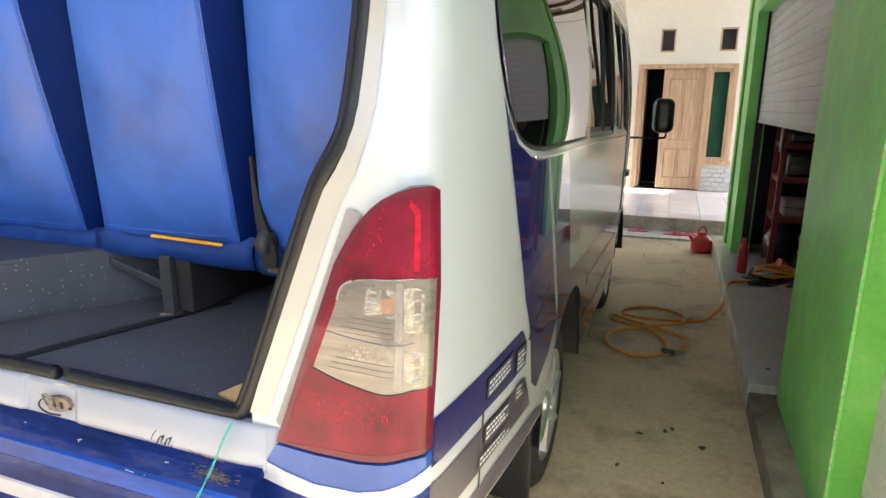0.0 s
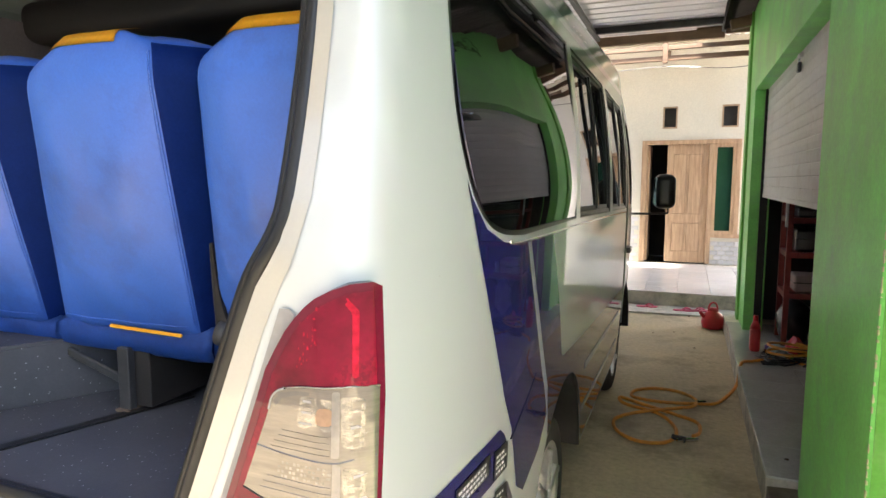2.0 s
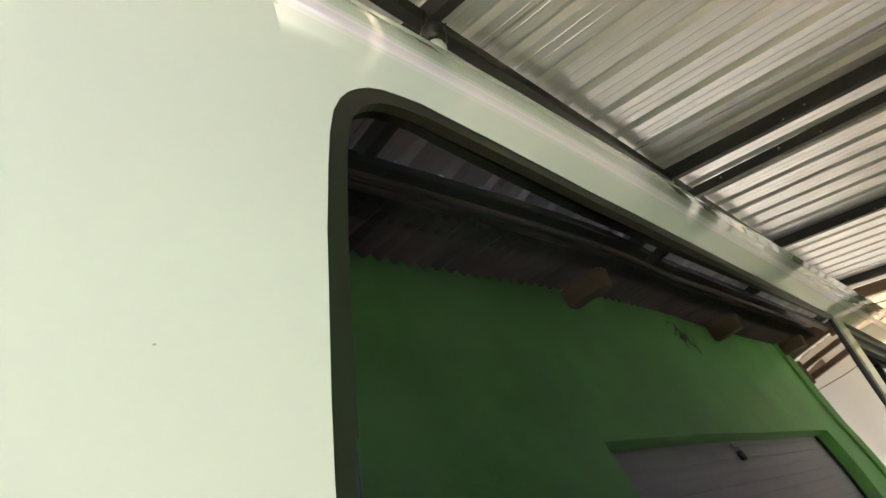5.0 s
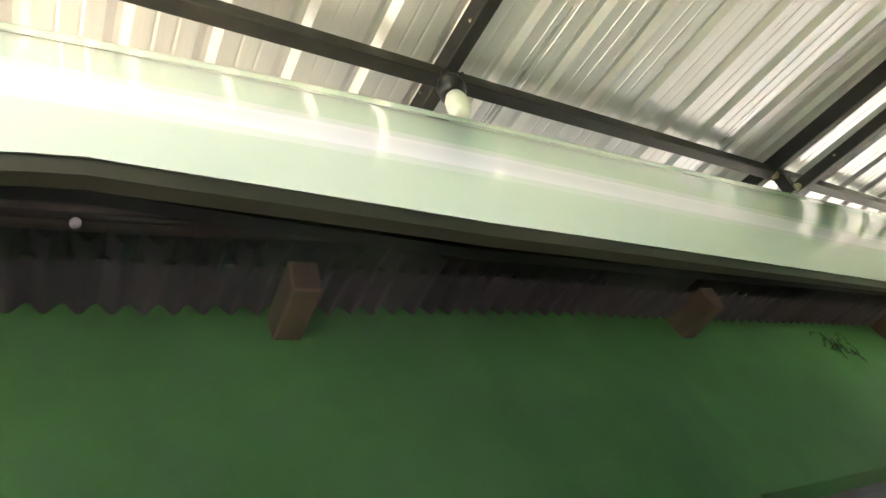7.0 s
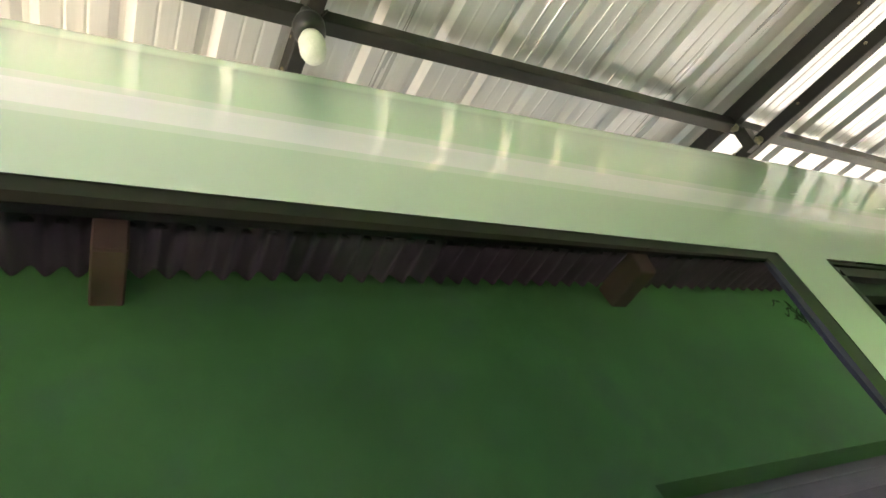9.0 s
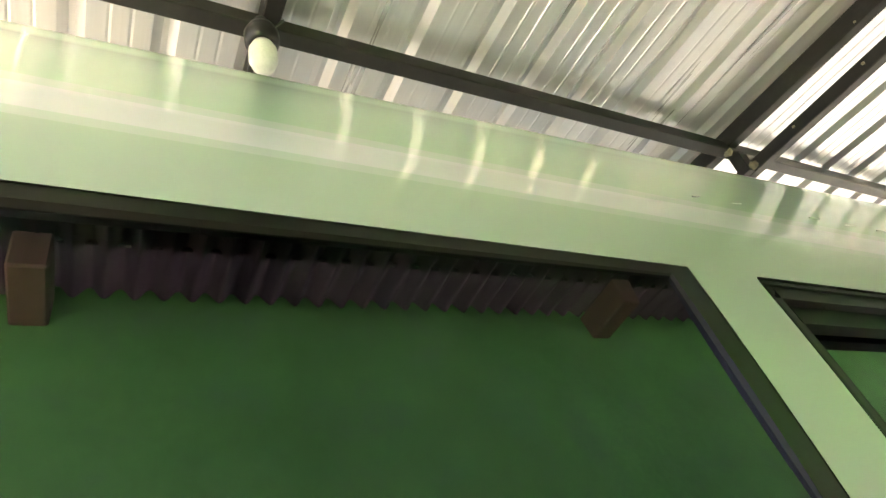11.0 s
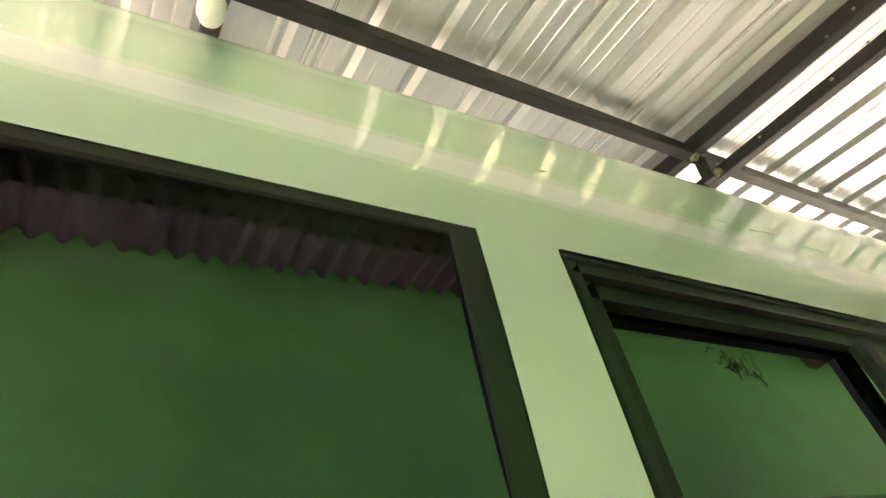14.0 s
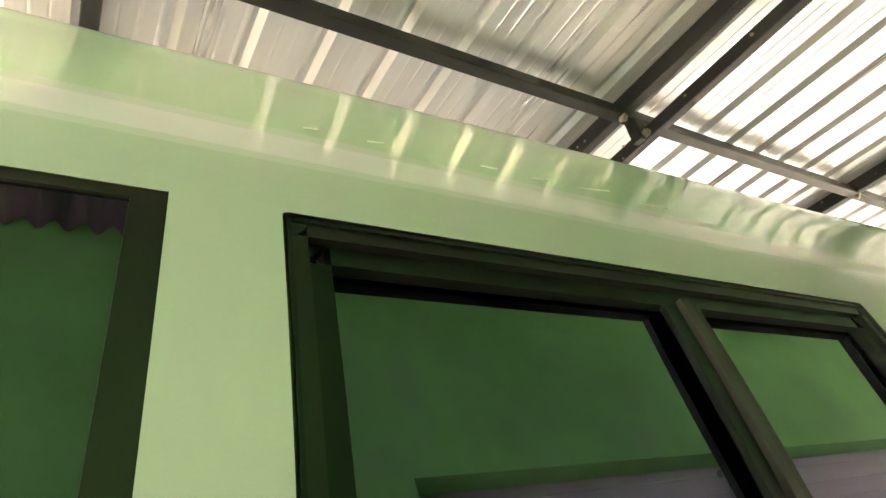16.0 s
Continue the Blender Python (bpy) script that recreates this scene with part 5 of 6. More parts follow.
part("latch_loop", tube(bmesh.new(), curve([(-1.247, 0.864, 0.940), (-1.246, 0.856, 0.965), (-1.236, 0.853, 0.973), (-1.226, 0.856, 0.966), (-1.224, 0.864, 0.950)], 4), 0.0024, 6), LENS_BRIGHT, latch, "", True)

bumper_sec = [(0.90, 0.916), (0.868, 0.912), (0.846, 0.901), (0.830, 0.885), (0.823, 0.86), (0.818, 0.80), (0.816, 0.745), (0.82, 0.55), (0.86, 0.50), (0.93, 0.50), (0.93, 0.916)]
bm = bmesh.new()
prism(bm, bumper_sec, "x", -2.28, -0.672)
bumper = part("bumper", bm, BUMPER_NAVY, bus, "dented navy blue rear bumper")
bm = bmesh.new()
prism(bm, [(0.828, 0.872), (0.819, 0.862), (0.815, 0.826), (0.822, 0.815)], "x", -2.28, -0.672)
part("bumper_ridge", bm, BUMPER_GLEAM, bumper, "ridge painted lighter blue for the reflection along it")
bm = bmesh.new()
prism(bm, [(0.819, 0.764), (0.812, 0.759), (0.811, 0.722), (0.819, 0.716)], "x", -2.28, -0.672)
part("stripe", bm, GREY_STRIPE, bumper)
for x, z, w in ((-1.40, 0.735, 0.03), (-1.05, 0.74, 0.02)):
    part("scrape", prism(bmesh.new(), [(x, z), (x + w, z + 0.006), (x + w * 0.8, z - 0.012), (x + w * 0.3, z - 0.016)], "y", 0.8085, 0.8125), RUST, bumper)
rng = random.Random(77)
bm = bmesh.new()
for k in range(150):
    x, t = -0.775 + rng.gauss(0, 0.026), min(max(rng.gauss(0.5, 0.25), 0.0), 1.0)
    y, z = 0.830 + 0.016 * t, 0.885 + 0.016 * t
    a, b = rng.uniform(0.003, 0.014), rng.uniform(0.0004, 0.0014)
    prism(bm, [(x, z), (x + a, z + 0.3 * b), (x + a * 0.8, z + b), (x + 0.2 * a, z + b * 0.8)], "y", y - 0.0008, y + 0.004)
part("dirt_smear", bm, DIRT, bumper, "dried brown dirt on the bumper", False, "stuff")
for x, z, dx, dz in ((-1.13, 0.893, 0.012, 0.003), (-1.125, 0.890, 0.004, 0.006), (-0.98, 0.866, 0.03, -0.003), (-0.97, 0.862, 0.002, -0.012), (-0.93, 0.866, 0.004, -0.014), (-1.30, 0.897, 0.008, 0.002), (-0.89, 0.894, 0.01, 0.001)):
    y = 0.8215 if z < 0.87 else 0.830 + (z - 0.885)
    part("scratch", tube(bmesh.new(), [(x, y, z), (x + dx, y + 0.0003, z + dz)], 0.0010, 5), GREY_STRIPE, bumper)
# corner piece under the lamp
skin("bumper_corner", [[rz(-0.715, 0.87), rz(-0.672, 0.940), rz(-0.58, 0.936), rz(-0.49, 0.938), rz(-0.44, 0.946), rz(-0.40, 0.957), (0.918, 0.985), (0.931, 0.994), (0.931, 0.92), rz(-0.40, 0.87), rz(-0.49, 0.84), rz(-0.585, 0.835)]], hull(0.016), BLUE_PAINT, bus, 0.014, "bright blue corner of the bumper", 0.012)
skin("bumper_corner", [[rz(-0.715, 0.868), rz(-0.585, 0.833), rz(-0.49, 0.838), rz(-0.40, 0.868), (0.931, 0.918), (0.930, 0.50), rz(-0.40, 0.50), rz(-0.71, 0.50)]], hull(0.0152), BUMPER_NAVY, bus, 0.016, "", 0.012)
skin("stripe", [[rz(-0.718, 0.905), rz(-0.65, 0.885), rz(-0.585, 0.873), rz(-0.49, 0.878), rz(-0.44, 0.894), rz(-0.40, 0.915), (0.9305, 0.966), (0.9305, 0.925), rz(-0.40, 0.876), rz(-0.44, 0.855), rz(-0.49, 0.841), rz(-0.585, 0.836), rz(-0.65, 0.846), rz(-0.718, 0.862)]], hull(0.0178), GREY_STRIPE, bus, 0.014)
part("mud_flap", box(bmesh.new(), -0.62, -0.36, 1.90, 1.93, 0.22, 0.62, 0.006), RUBBER, bus, "black rubber mud flap")
flap = part("sticker", box(bmesh.new(), -0.55, -0.38, 1.890, 1.898, 0.49, 0.55, 0.002), TEXT_WHITE, bus, "red and white sticker on the mud flap")
for k in range(5):
    part("letter_bar", box(bmesh.new(), -0.54 + k * 0.031, -0.518 + k * 0.031, 1.885, 1.8895, 0.502, 0.538, 0.001), RED_SIGN, flap)
# wheel arches and wheels
for cy, r in ((AY, AR), (FY, 0.45)):
    bm = bmesh.new()
    seg = 20
    rows = [[bm.verts.new((x, cy + rr * math.cos(math.pi * k / seg), AZ + rr * math.sin(math.pi * k / seg))) for k in range(seg + 1)] for x, rr in ((-0.342, r + 0.004), (-0.338, r - 0.004), (-0.35, r - 0.012), (-0.85, r - 0.01))]
    for p, q in zip(rows, rows[1:]):
        for k in range(seg):
            bm.faces.new((p[k], p[k + 1], q[k + 1], q[k]))
    part("wheel_arch", bm, RUBBER, bus, "black wheel arch lining", True)


def wheel(cy, x0):
    r = 0.355
    bm = bmesh.new()
    prof = [(0.225, -0.02), (0.245, 0.0), (0.285, 0.004), (0.325, -0.006), (r - 0.006, -0.03), (r, -0.055), (r, -0.15), (r - 0.008, -0.175), (0.24, -0.19), (0.225, -0.17)]
    seg = 48
    rings = [[bm.verts.new((x0 + h, cy + q * math.cos(2 * math.pi * k / seg), r + q * math.sin(2 * math.pi * k / seg))) for k in range(seg)] for q, h in prof]
    for p, q in zip(rings, rings[1:]):
        for k in range(seg):
            bm.faces.new((p[k], p[(k + 1) % seg], q[(k + 1) % seg], q[k]))
    w = part("wheel", bm, TYRE, bus, "worn tyre on a silver alloy rim", True)
    bm = bmesh.new()
    prof = [(0.238, -0.004), (0.226, -0.002), (0.214, -0.014), (0.205, -0.05), (0.10, -0.065), (0.02, -0.062)]
    rings = [[bm.verts.new((x0 + h, cy + q * math.cos(2 * math.pi * k / seg), r + q * math.sin(2 * math.pi * k / seg))) for k in range(seg)] for q, h in prof]
    for p, q in zip(rings, rings[1:]):
        for k in range(seg):
            bm.faces.new((p[k], p[(k + 1) % seg], q[(k + 1) % seg], q[k]))
    bm.faces.new(rings[-1])
    rimo = part("rim", bm, ALLOY, w, "", True)
    for k in range(6):
        a = 2 * math.pi * k / 6 + 0.3
        c, s = math.cos(a), math.sin(a)
        part("spoke", beam(bmesh.new(), (x0 - 0.022, cy + 0.05 * c, r + 0.05 * s), (x0 - 0.018, cy + 0.212 * c, r + 0.212 * s), 0.055, 0.03, 0.008), ALLOY, w)
    part("hub", rod(bmesh.new(), (x0 - 0.06, cy, r), (x0 - 0.008, cy, r), 0.07, 0.05, 20), ALLOY, w)


wheel(AY, -0.385)
wheel(FY, -0.40)
part("chassis_tank", box(bmesh.new(), -0.95, -0.45, 3.0, 4.3, 0.30, 0.62, 0.05), RUBBER, bus)
part("axle", rod(bmesh.new(), (-2.2, AY, 0.36), (-0.55, AY, 0.36), 0.06), RUBBER, bus)

# ---- wing mirror
bm = bmesh.new()
box(bm, -0.185, -0.012, 5.53, 5.66, 1.385, 1.672, 0.06, 6)
mir = part("wing_mirror", bm, BLACK_PLASTIC, bus, "black wing mirror on a steel arm", True)
bm = bmesh.new()
prism(bm, round_poly([(-0.186, 1.43), (-0.172, 1.415), (-0.150, 1.425), (-0.150, 1.635), (-0.172, 1.645), (-0.186, 1.63)], 0.006, 3), "y", 5.545, 5.60)
part("mirror_glass", bm, MIRROR_GLASS, mir, "silvered mirror glass")
part("arm", tube(bmesh.new(), curve([(-0.37, 5.40, 1.35), (-0.22, 5.52, 1.345), (-0.09, 5.60, 1.345), (-0.07, 5.605, 1.36), (-0.07, 5.605, 1.39)], 6), 0.009, 8), STEEL_DARK, mir)

# ---- inside of the bus, seen through the tailgate opening
IZ = 0.982
bm = bmesh.new()
box(bm, 2 * BX + 0.40, -0.42, 0.905, 5.6, IZ - 0.03, IZ)
part("floor", bm, FLECK, bus, "dark grey speckled anti-slip flooring")
part("floor_seam", beam(bmesh.new(), (-1.472, 0.92, IZ + 0.003), (-1.265, 1.50, IZ + 0.003), 0.032, 0.006, 0.002), RUBBER, bus, "black strip over the floor seam")
bm = bmesh.new()
prism(bm, [(-1.775, 1.03), (-1.513, 1.49), (-1.35, 1.78), (-1.35, 2.2), (2 * BX + 0.40, 2.2), (2 * BX + 0.40, 1.03)], "z", IZ, IZ + 0.18)
bmesh.ops.bevel(bm, geom=bm.edges[:], offset=0.012, segments=2, affect="EDGES")
part("floor_step", bm, FLECK, bus, "raised box covered with speckled flooring")
bm = bmesh.new()
box(bm, 2 * BX + 0.42, 2 * BX + 0.46, 0.97, 5.0, IZ, 2.2)
part("side_lining", bm, LINER, bus)
bm = bmesh.new()
box(bm, -0.62, -0.56, 1.25, 5.0, IZ, 1.42)
part("side_lining", bm, LINER, bus)
# added black panel that stands for the shade further inside the cabin
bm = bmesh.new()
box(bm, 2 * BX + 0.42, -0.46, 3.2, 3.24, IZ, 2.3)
part("cabin_dark", bm, DARK, bus, "black panel across the cabin in place of its shade")
# ceiling trim with speaker cloth
bm = bmesh.new()
box(bm, 2 * BX + 0.40, -0.50, 1.06, 5.2, 2.30, 2.33)
part("headlining", bm, LINER, bus, "grey padded headlining")
def header(prof, material, name, label, x0=2 * BX + 0.45, drop=0.10):
    """A moulding across the bus, bent down towards the pillar."""
    bm = bmesh.new()
    xs = [x0 + (-0.545 - x0) * k / 30 for k in range(31)]
    rows = [[bm.verts.new((x, y_, z_ - drop * max((x + 0.82) / 0.28, 0) ** 2)) for y_, z_ in prof] for x in xs]
    for p, q in zip(rows, rows[1:]):
        for k in range(len(prof) - 1):
            bm.faces.new((p[k], p[k + 1], q[k + 1], q[k]))
    bmesh.ops.solidify(bm, geom=bm.faces[:], thickness=-0.008)
    return part(name, bm, material, bus, label, True)


header([(1.088, 2.225), (1.094, 2.208), (1.104, 2.202), (1.118, 2.203)], LINER_TRIM, "header_lip", "pale inner lip of the tailgate frame")
header([tuple(p)[:2] for p in curve([(1.118, 2.204, 0), (1.135, 2.196, 0), (1.165, 2.197, 0), (1.20, 2.212, 0), (1.228, 2.238, 0), (1.240, 2.262, 0)], 4)], LINER, "header_pad", "grey rounded header pad")
header([(1.246, 2.262), (1.27, 2.250), (1.31, 2.247), (1.328, 2.252), (1.334, 2.262), (1.345, 2.266)], LINER_TRIM, "panel_edge", "beige front edge of the ceiling panel", drop=0.05)
bm = bmesh.new()
prism(bm, [(2 * BX + 0.42, 1.345), (-0.56, 1.335), (-0.56, 1.63), (2 * BX + 0.42, 1.61)], "z", 2.262, 2.285)
panel = part("ceiling_panel", bm, LINER_TRIM, bus, "beige ceiling panel with cloth covered speakers")
part("panel_rim", beam(bmesh.new(), (2 * BX + 0.42, 1.605, 2.257), (-0.56, 1.628, 2.257), 0.03, 0.022, 0.006), LINER_TRIM, panel)
for poly in ([(-2.0, 1.372), (-1.75, 1.36), (-1.45, 1.365), (-1.25, 1.40), (-1.175, 1.455), (-1.25, 1.52), (-1.5, 1.545), (-1.8, 1.565), (-2.0, 1.575)], [(-1.12, 1.365), (-0.85, 1.36), (-0.66, 1.37), (-0.62, 1.42), (-0.64, 1.55), (-0.85, 1.575), (-1.0, 1.55), (-1.10, 1.49), (-1.14, 1.42)]):
    pl = part("speaker_cloth", prism(bmesh.new(), round_poly(poly, 0.04, 4), "z", 2.254, 2.266), MESH_DARK, panel, "dark ribbed speaker cloth")
    xa, xb = min(p[0] for p in poly), max(p[0] for p in poly)
    bm = bmesh.new()
    for k in range(int((xb - xa) / 0.016)):
        x = xa + 0.008 + k * 0.016
        cut = [p[1] for p in dense(poly, 0.01) if abs(p[0] - x) < 0.012]
        if len(cut) > 1 and max(cut) - min(cut) > 0.06:
            box(bm, x - 0.004, x + 0.004, min(cut) + 0.015, max(cut) - 0.015, 2.249, 2.255)
    part("ribs", bm, MESH_DARK, pl, "", False, "stuff")
part("duct", box(bmesh.new(), 2 * BX + 0.42, -0.55, 1.72, 2.4, 2.13, 2.28, 0.05, 4), DUCT, bus, "dark grey air duct over the seats", True)
for x in (-1.34, -0.95):
    part("screw_cap", rod(bmesh.new(), (x, 1.708, 2.21), (x, 1.722, 2.21), 0.012), CHROME, bus)

# hinge arm and rusty hinge of the raised tailgate
part("hinge_arm", tube(bmesh.new(), curve([(-1.5, 1.035, 2.36), (-1.1, 1.03, 2.345), (-0.85, 1.028, 2.32), (-0.68, 1.025, 2.27), (-0.60, 1.02, 2.22)], 6), 0.03, 12), LINER, bus, "grey padded tailgate arm", True)
hinge = part("hinge", box(bmesh.new(), -0.99, -0.93, 1.075, 1.125, 2.262, 2.30, 0.006), RUST, bus, "rusty tailgate hinge with loose wires")
part("hinge_pin", rod(bmesh.new(), (-1.04, 1.10, 2.275), (-0.88, 1.10, 2.27), 0.009), RUST, hinge)
for k in range(3):
    part("wire", tube(bmesh.new(), curve([(-1.2, 1.09 + 0.01 * k, 2.28), (-1.05, 1.10 - 0.01 * k, 2.262 + 0.006 * k), (-0.95, 1.085 + 0.012 * k, 2.275), (-0.82, 1.095, 2.258)], 5), 0.004, 5), BLACK_PLASTIC, hinge)
# specks and scratches in the white paint
rng = random.Random(31)
for y, z, w, h in ((1.08, 2.12, 0.006, 0.002), (1.02, 1.96, 0.008, 0.002), (1.19, 1.95, 0.003, 0.002), (1.11, 1.82, 0.006, 0.002), (1.03, 2.08, 0.004, 0.0015), (2.573, 1.905, 0.003, 0.003), (2.576, 1.895, 0.003, 0.002), (1.15, 1.45, 0.004, 0.004), (1.22, 1.30, 0.003, 0.003), (1.31, 1.22, 0.005, 0.002), (1.12, 1.18, 0.006, 0.002)):
    skin("speck", [[(y, z), (y + w * 0.5, z + h * 0.1), (y + w * 0.45, z + h * 0.5), (y + w * 0.05, z + h * 0.4)]], hull(0.0006), GREY_PLATE, bus, 0.05)
part("seal_joint", box(bmesh.new(), -1.236, -1.188, 0.880, 0.915, 0.975, 0.990, 0.003), CREAM_PAINT, bus, "bare gap where two seal ends meet")

# ---------------------------------------------------------------- rear seats
def seat_back(xl, xr, gusset, y, z0, z1, tilt, belt, trim=0.73):
    """One reclined coach seat back, its sides given at the foot and at the top: a cushion with a piped edge, yellow top and a foot."""
    x0, x1 = xl[0], xr[0]
    cx = (x0 + x1) / 2
    s = empty("bus_seat", cx, y, IZ, "blue vinyl coach seat with a yellow top edge, seen from behind", "seat", "rear bench seats")
    w = x1 - x0

    def shape(u, v, d):
        """u across 0..1, v up 0..1, d: 0 the rear face, 1 the front face."""
        round_off = 0.05 * (max(v - 0.86, 0) / 0.14) ** 2.2
        left = xl[0] + (xl[1] - xl[0]) * v + round_off
        right = xr[0] + (xr[1] - xr[0]) * v - round_off * 0.7 - (gusset[0] + (gusset[1] - gusset[0]) * v) * (1 - min(d * 1.1, 1))
        x = left + (right - left) * u
        edge = abs(2 * u - 1)
        bulge = 0.045 * (1 - edge ** 3) * (0.35 + 0.65 * math.sin(math.pi * min(v * 1.05, 1)))
        z = z0 + (z1 - z0) * v - 0.022 * max(edge - 0.6, 0) / 0.4 * max(v - 0.9, 0) / 0.1
        back = y + tilt * v - bulge + 0.05 * (max(v - 0.84, 0) / 0.16) ** 2 + (0.012 * noise.noise(Vector((x * 5, z * 4, 1.0))) + 0.006 * noise.noise(Vector((x * 11, z * 7, 4.0)))) * (1 - (2 * u - 1) ** 4)
        return Vector((x, back + d * 0.12 + 1.6 * bulge * d, z))
    nv = 44
    ring_uv = [(0.0, 0.5), (0.0, 0.12), (0.012, 0.02)] + [(0.04 + 0.92 * i / 22, 0.0) for i in range(23)] + [(0.988, 0.02), (1.0, 0.12), (1.0, 0.5), (1.0, 0.9), (0.97, 1.0)] + [(0.9 - 0.8 * i / 10, 1.0) for i in range(11)] + [(0.03, 1.0), (0.0, 0.9)]
    bm = bmesh.new()
    g = [[bm.verts.new(shape(u, j / nv, d)) for u, d in ring_uv] for j in range(nv + 1)]
    top_c = sum((p.co for p in g[-1]), Vector()) / len(g[-1])
    for f, drop in ((0.93, 0.006), (0.8, 0.012), (0.5, 0.018)):
        g.append([bm.verts.new(top_c + (p.co - top_c) * f + Vector((0, 0, drop))) for p in g[nv]])
    for p, q in zip(g, g[1:]):
        for k in range(len(p)):
            bm.faces.new((p[k], p[(k + 1) % len(p)], q[(k + 1) % len(p)], q[k]))
    bm.faces.new(g[0]), bm.faces.new(g[-1])
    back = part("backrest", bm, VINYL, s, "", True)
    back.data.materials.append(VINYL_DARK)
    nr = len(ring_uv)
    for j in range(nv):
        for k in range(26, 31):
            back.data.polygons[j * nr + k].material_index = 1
    for u in (0.982,):
        part("seam", tube(bmesh.new(), [shape(u, 0.04 + 0.92 * k / 24, 0) + Vector((0, -0.001, 0)) for k in range(25)], 0.0022, 6), VINYL, back)
        part("stitching", tube(bmesh.new(), [shape(u - 0.012, 0.04 + 0.92 * k / 24, 0) + Vector((0, -0.0005, 0)) for k in range(25)], 0.0011, 5), VINYL, back)
    part("seam", tube(bmesh.new(), [shape(0.05 + 0.88 * k / 20, 0.035, 0) + Vector((0, -0.002, 0)) for k in range(21)], 0.0024, 6), VINYL, back)
    # yellow top edge
    bm = bmesh.new()
    rows = []
    for vv, dd, dy, dz in ((0.976, 0.0, -0.003, 0.0), (0.988, 0.0, -0.003, 0.003), (1.0, 0.02, -0.001, 0.008), (1.0, 0.12, 0.0, 0.014), (1.0, 0.30, 0.0, 0.020)):
        rows.append([bm.verts.new(shape(0.13 + (trim - 0.13) * k / 20, vv, dd) + Vector((0, dy, dz))) for k in range(21)])
    for p, q in zip(rows, rows[1:]):
        for k in range(20):
            bm.faces.new((p[k], p[k + 1], q[k + 1], q[k]))
    bmesh.ops.solidify(bm, geom=bm.faces[:], thickness=0.006)
    part("top_trim", bm, YELLOW_VINYL, s, "yellow vinyl top edge", True)
    # skirt below the backrest
    bm = bmesh.new()
    rows = []
    for j, (dz, dy) in enumerate(((0.02, 0.02), (0.0, -0.018), (-0.03, -0.022), (-0.06, -0.014), (-0.078, 0.016))):
        rows.append([bm.verts.new((x0 - 0.012 + (w + 0.024) * i / 20, y + dy + 0.008 * noise.noise(Vector((i * 0.6 + x0 * 9, j, 2))), z0 + dz + 0.012 * noise.noise(Vector((i * 0.35 + x0 * 7, j * 0.5, 5))))) for i in range(21)])
    for p, q in zip(rows, rows[1:]):
        for i in range(20):
            bm.faces.new((p[i], p[i + 1], q[i + 1], q[i]))
    bmesh.ops.solidify(bm, geom=bm.faces[:], thickness=0.006)
    part("skirt", bm, VINYL, s, "sagging blue vinyl skirt", True)
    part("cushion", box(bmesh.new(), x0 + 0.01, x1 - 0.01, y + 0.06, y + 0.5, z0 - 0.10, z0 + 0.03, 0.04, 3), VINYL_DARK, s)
    if belt:
        lx = cx - 0.02
        part("leg", box(bmesh.new(), lx - 0.020, lx + 0.022, y - 0.030, y - 0.006, IZ, z0 - 0.05, 0.004), DARK_STEEL, s, "worn steel seat leg")
        part("leg_box", box(bmesh.new(), lx - 0.012, lx + 0.075, y - 0.006, y + 0.42, IZ + 0.012, z0 - 0.05, 0.004), MATTE_BLACK, s, "black seat pedestal")
        part("foot", box(bmesh.new(), lx - 0.026, lx + 0.026, y - 0.040, y + 0.010, IZ, IZ + 0.008, 0.002), RUST, s)
        part("brace", beam(bmesh.new(), (lx - 0.40, y + 0.0, z0 - 0.05), (lx - 0.018, y - 0.012, z0 - 0.15), 0.012, 0.026), DARK_STEEL, s)
        hy = y - 0.055
        plate = [tuple(q)[:2] for q in curve([(-1.000, 1.470, 0), (-0.990, 1.38, 0), (-0.972, 1.30, 0), (-0.950, 1.25, 0), (-0.940, 1.205, 0)], 4)] + [(-0.945, 1.178), (-0.982, 1.170), (-0.992, 1.20), (-0.995, 1.27), (-1.001, 1.36), (-1.006, 1.47)]
        arm = part("recliner_arm", prism(bmesh.new(), plate, "y", hy + 0.004, hy + 0.016), MATTE_BLACK, s, "black curved recliner plate between the seats")
        part("edge", tube(bmesh.new(), curve([(-1.005, hy + 0.003, 1.468), (-1.000, hy + 0.002, 1.36), (-0.994, hy + 0.002, 1.27), (-0.988, hy + 0.002, 1.20)], 5), 0.0014, 6), DARK_STEEL, arm, "worn grey edge", True)
        bm = rod(bmesh.new(), (-0.987, hy + 0.015, 1.246), (-0.957, hy + 0.015, 1.240), 0.036, 0.030, 20)
        part("hinge_cap", bm, DARK_STEEL, s, "rounded grey hinge cap", True)
        part("recliner_pin", rod(bmesh.new(), (-0.985, y - 0.02, 1.163), (-0.935, y - 0.02, 1.160), 0.011), RUST, s)
    return s


SZ0, SZ1, SY = 1.215, 1.935, 1.365
seat_back((-1.610, -1.329), (-1.053, -0.863), (0.037, 0.087), SY, SZ0, SZ1, -0.27, True)
seat_back((-1.030, -0.850), (-0.600, -0.47), (0.02, 0.05), SY + 0.01, SZ0 - 0.01, SZ1, -0.26, False, 0.97)
seat_back((-2.14, -1.83), (-1.615, -1.372), (0.06, 0.13), SY, SZ0 - 0.012, SZ1 - 0.005, -0.27, False)
thing("trim_strip", beam(bmesh.new(), (-1.39, SY - 0.030, SZ0 + 0.010), (-1.13, SY - 0.030, SZ0 + 0.004), 0.004, 0.009), YELLOW_VINYL, "yellow vinyl strip on the seat skirt", "trim")

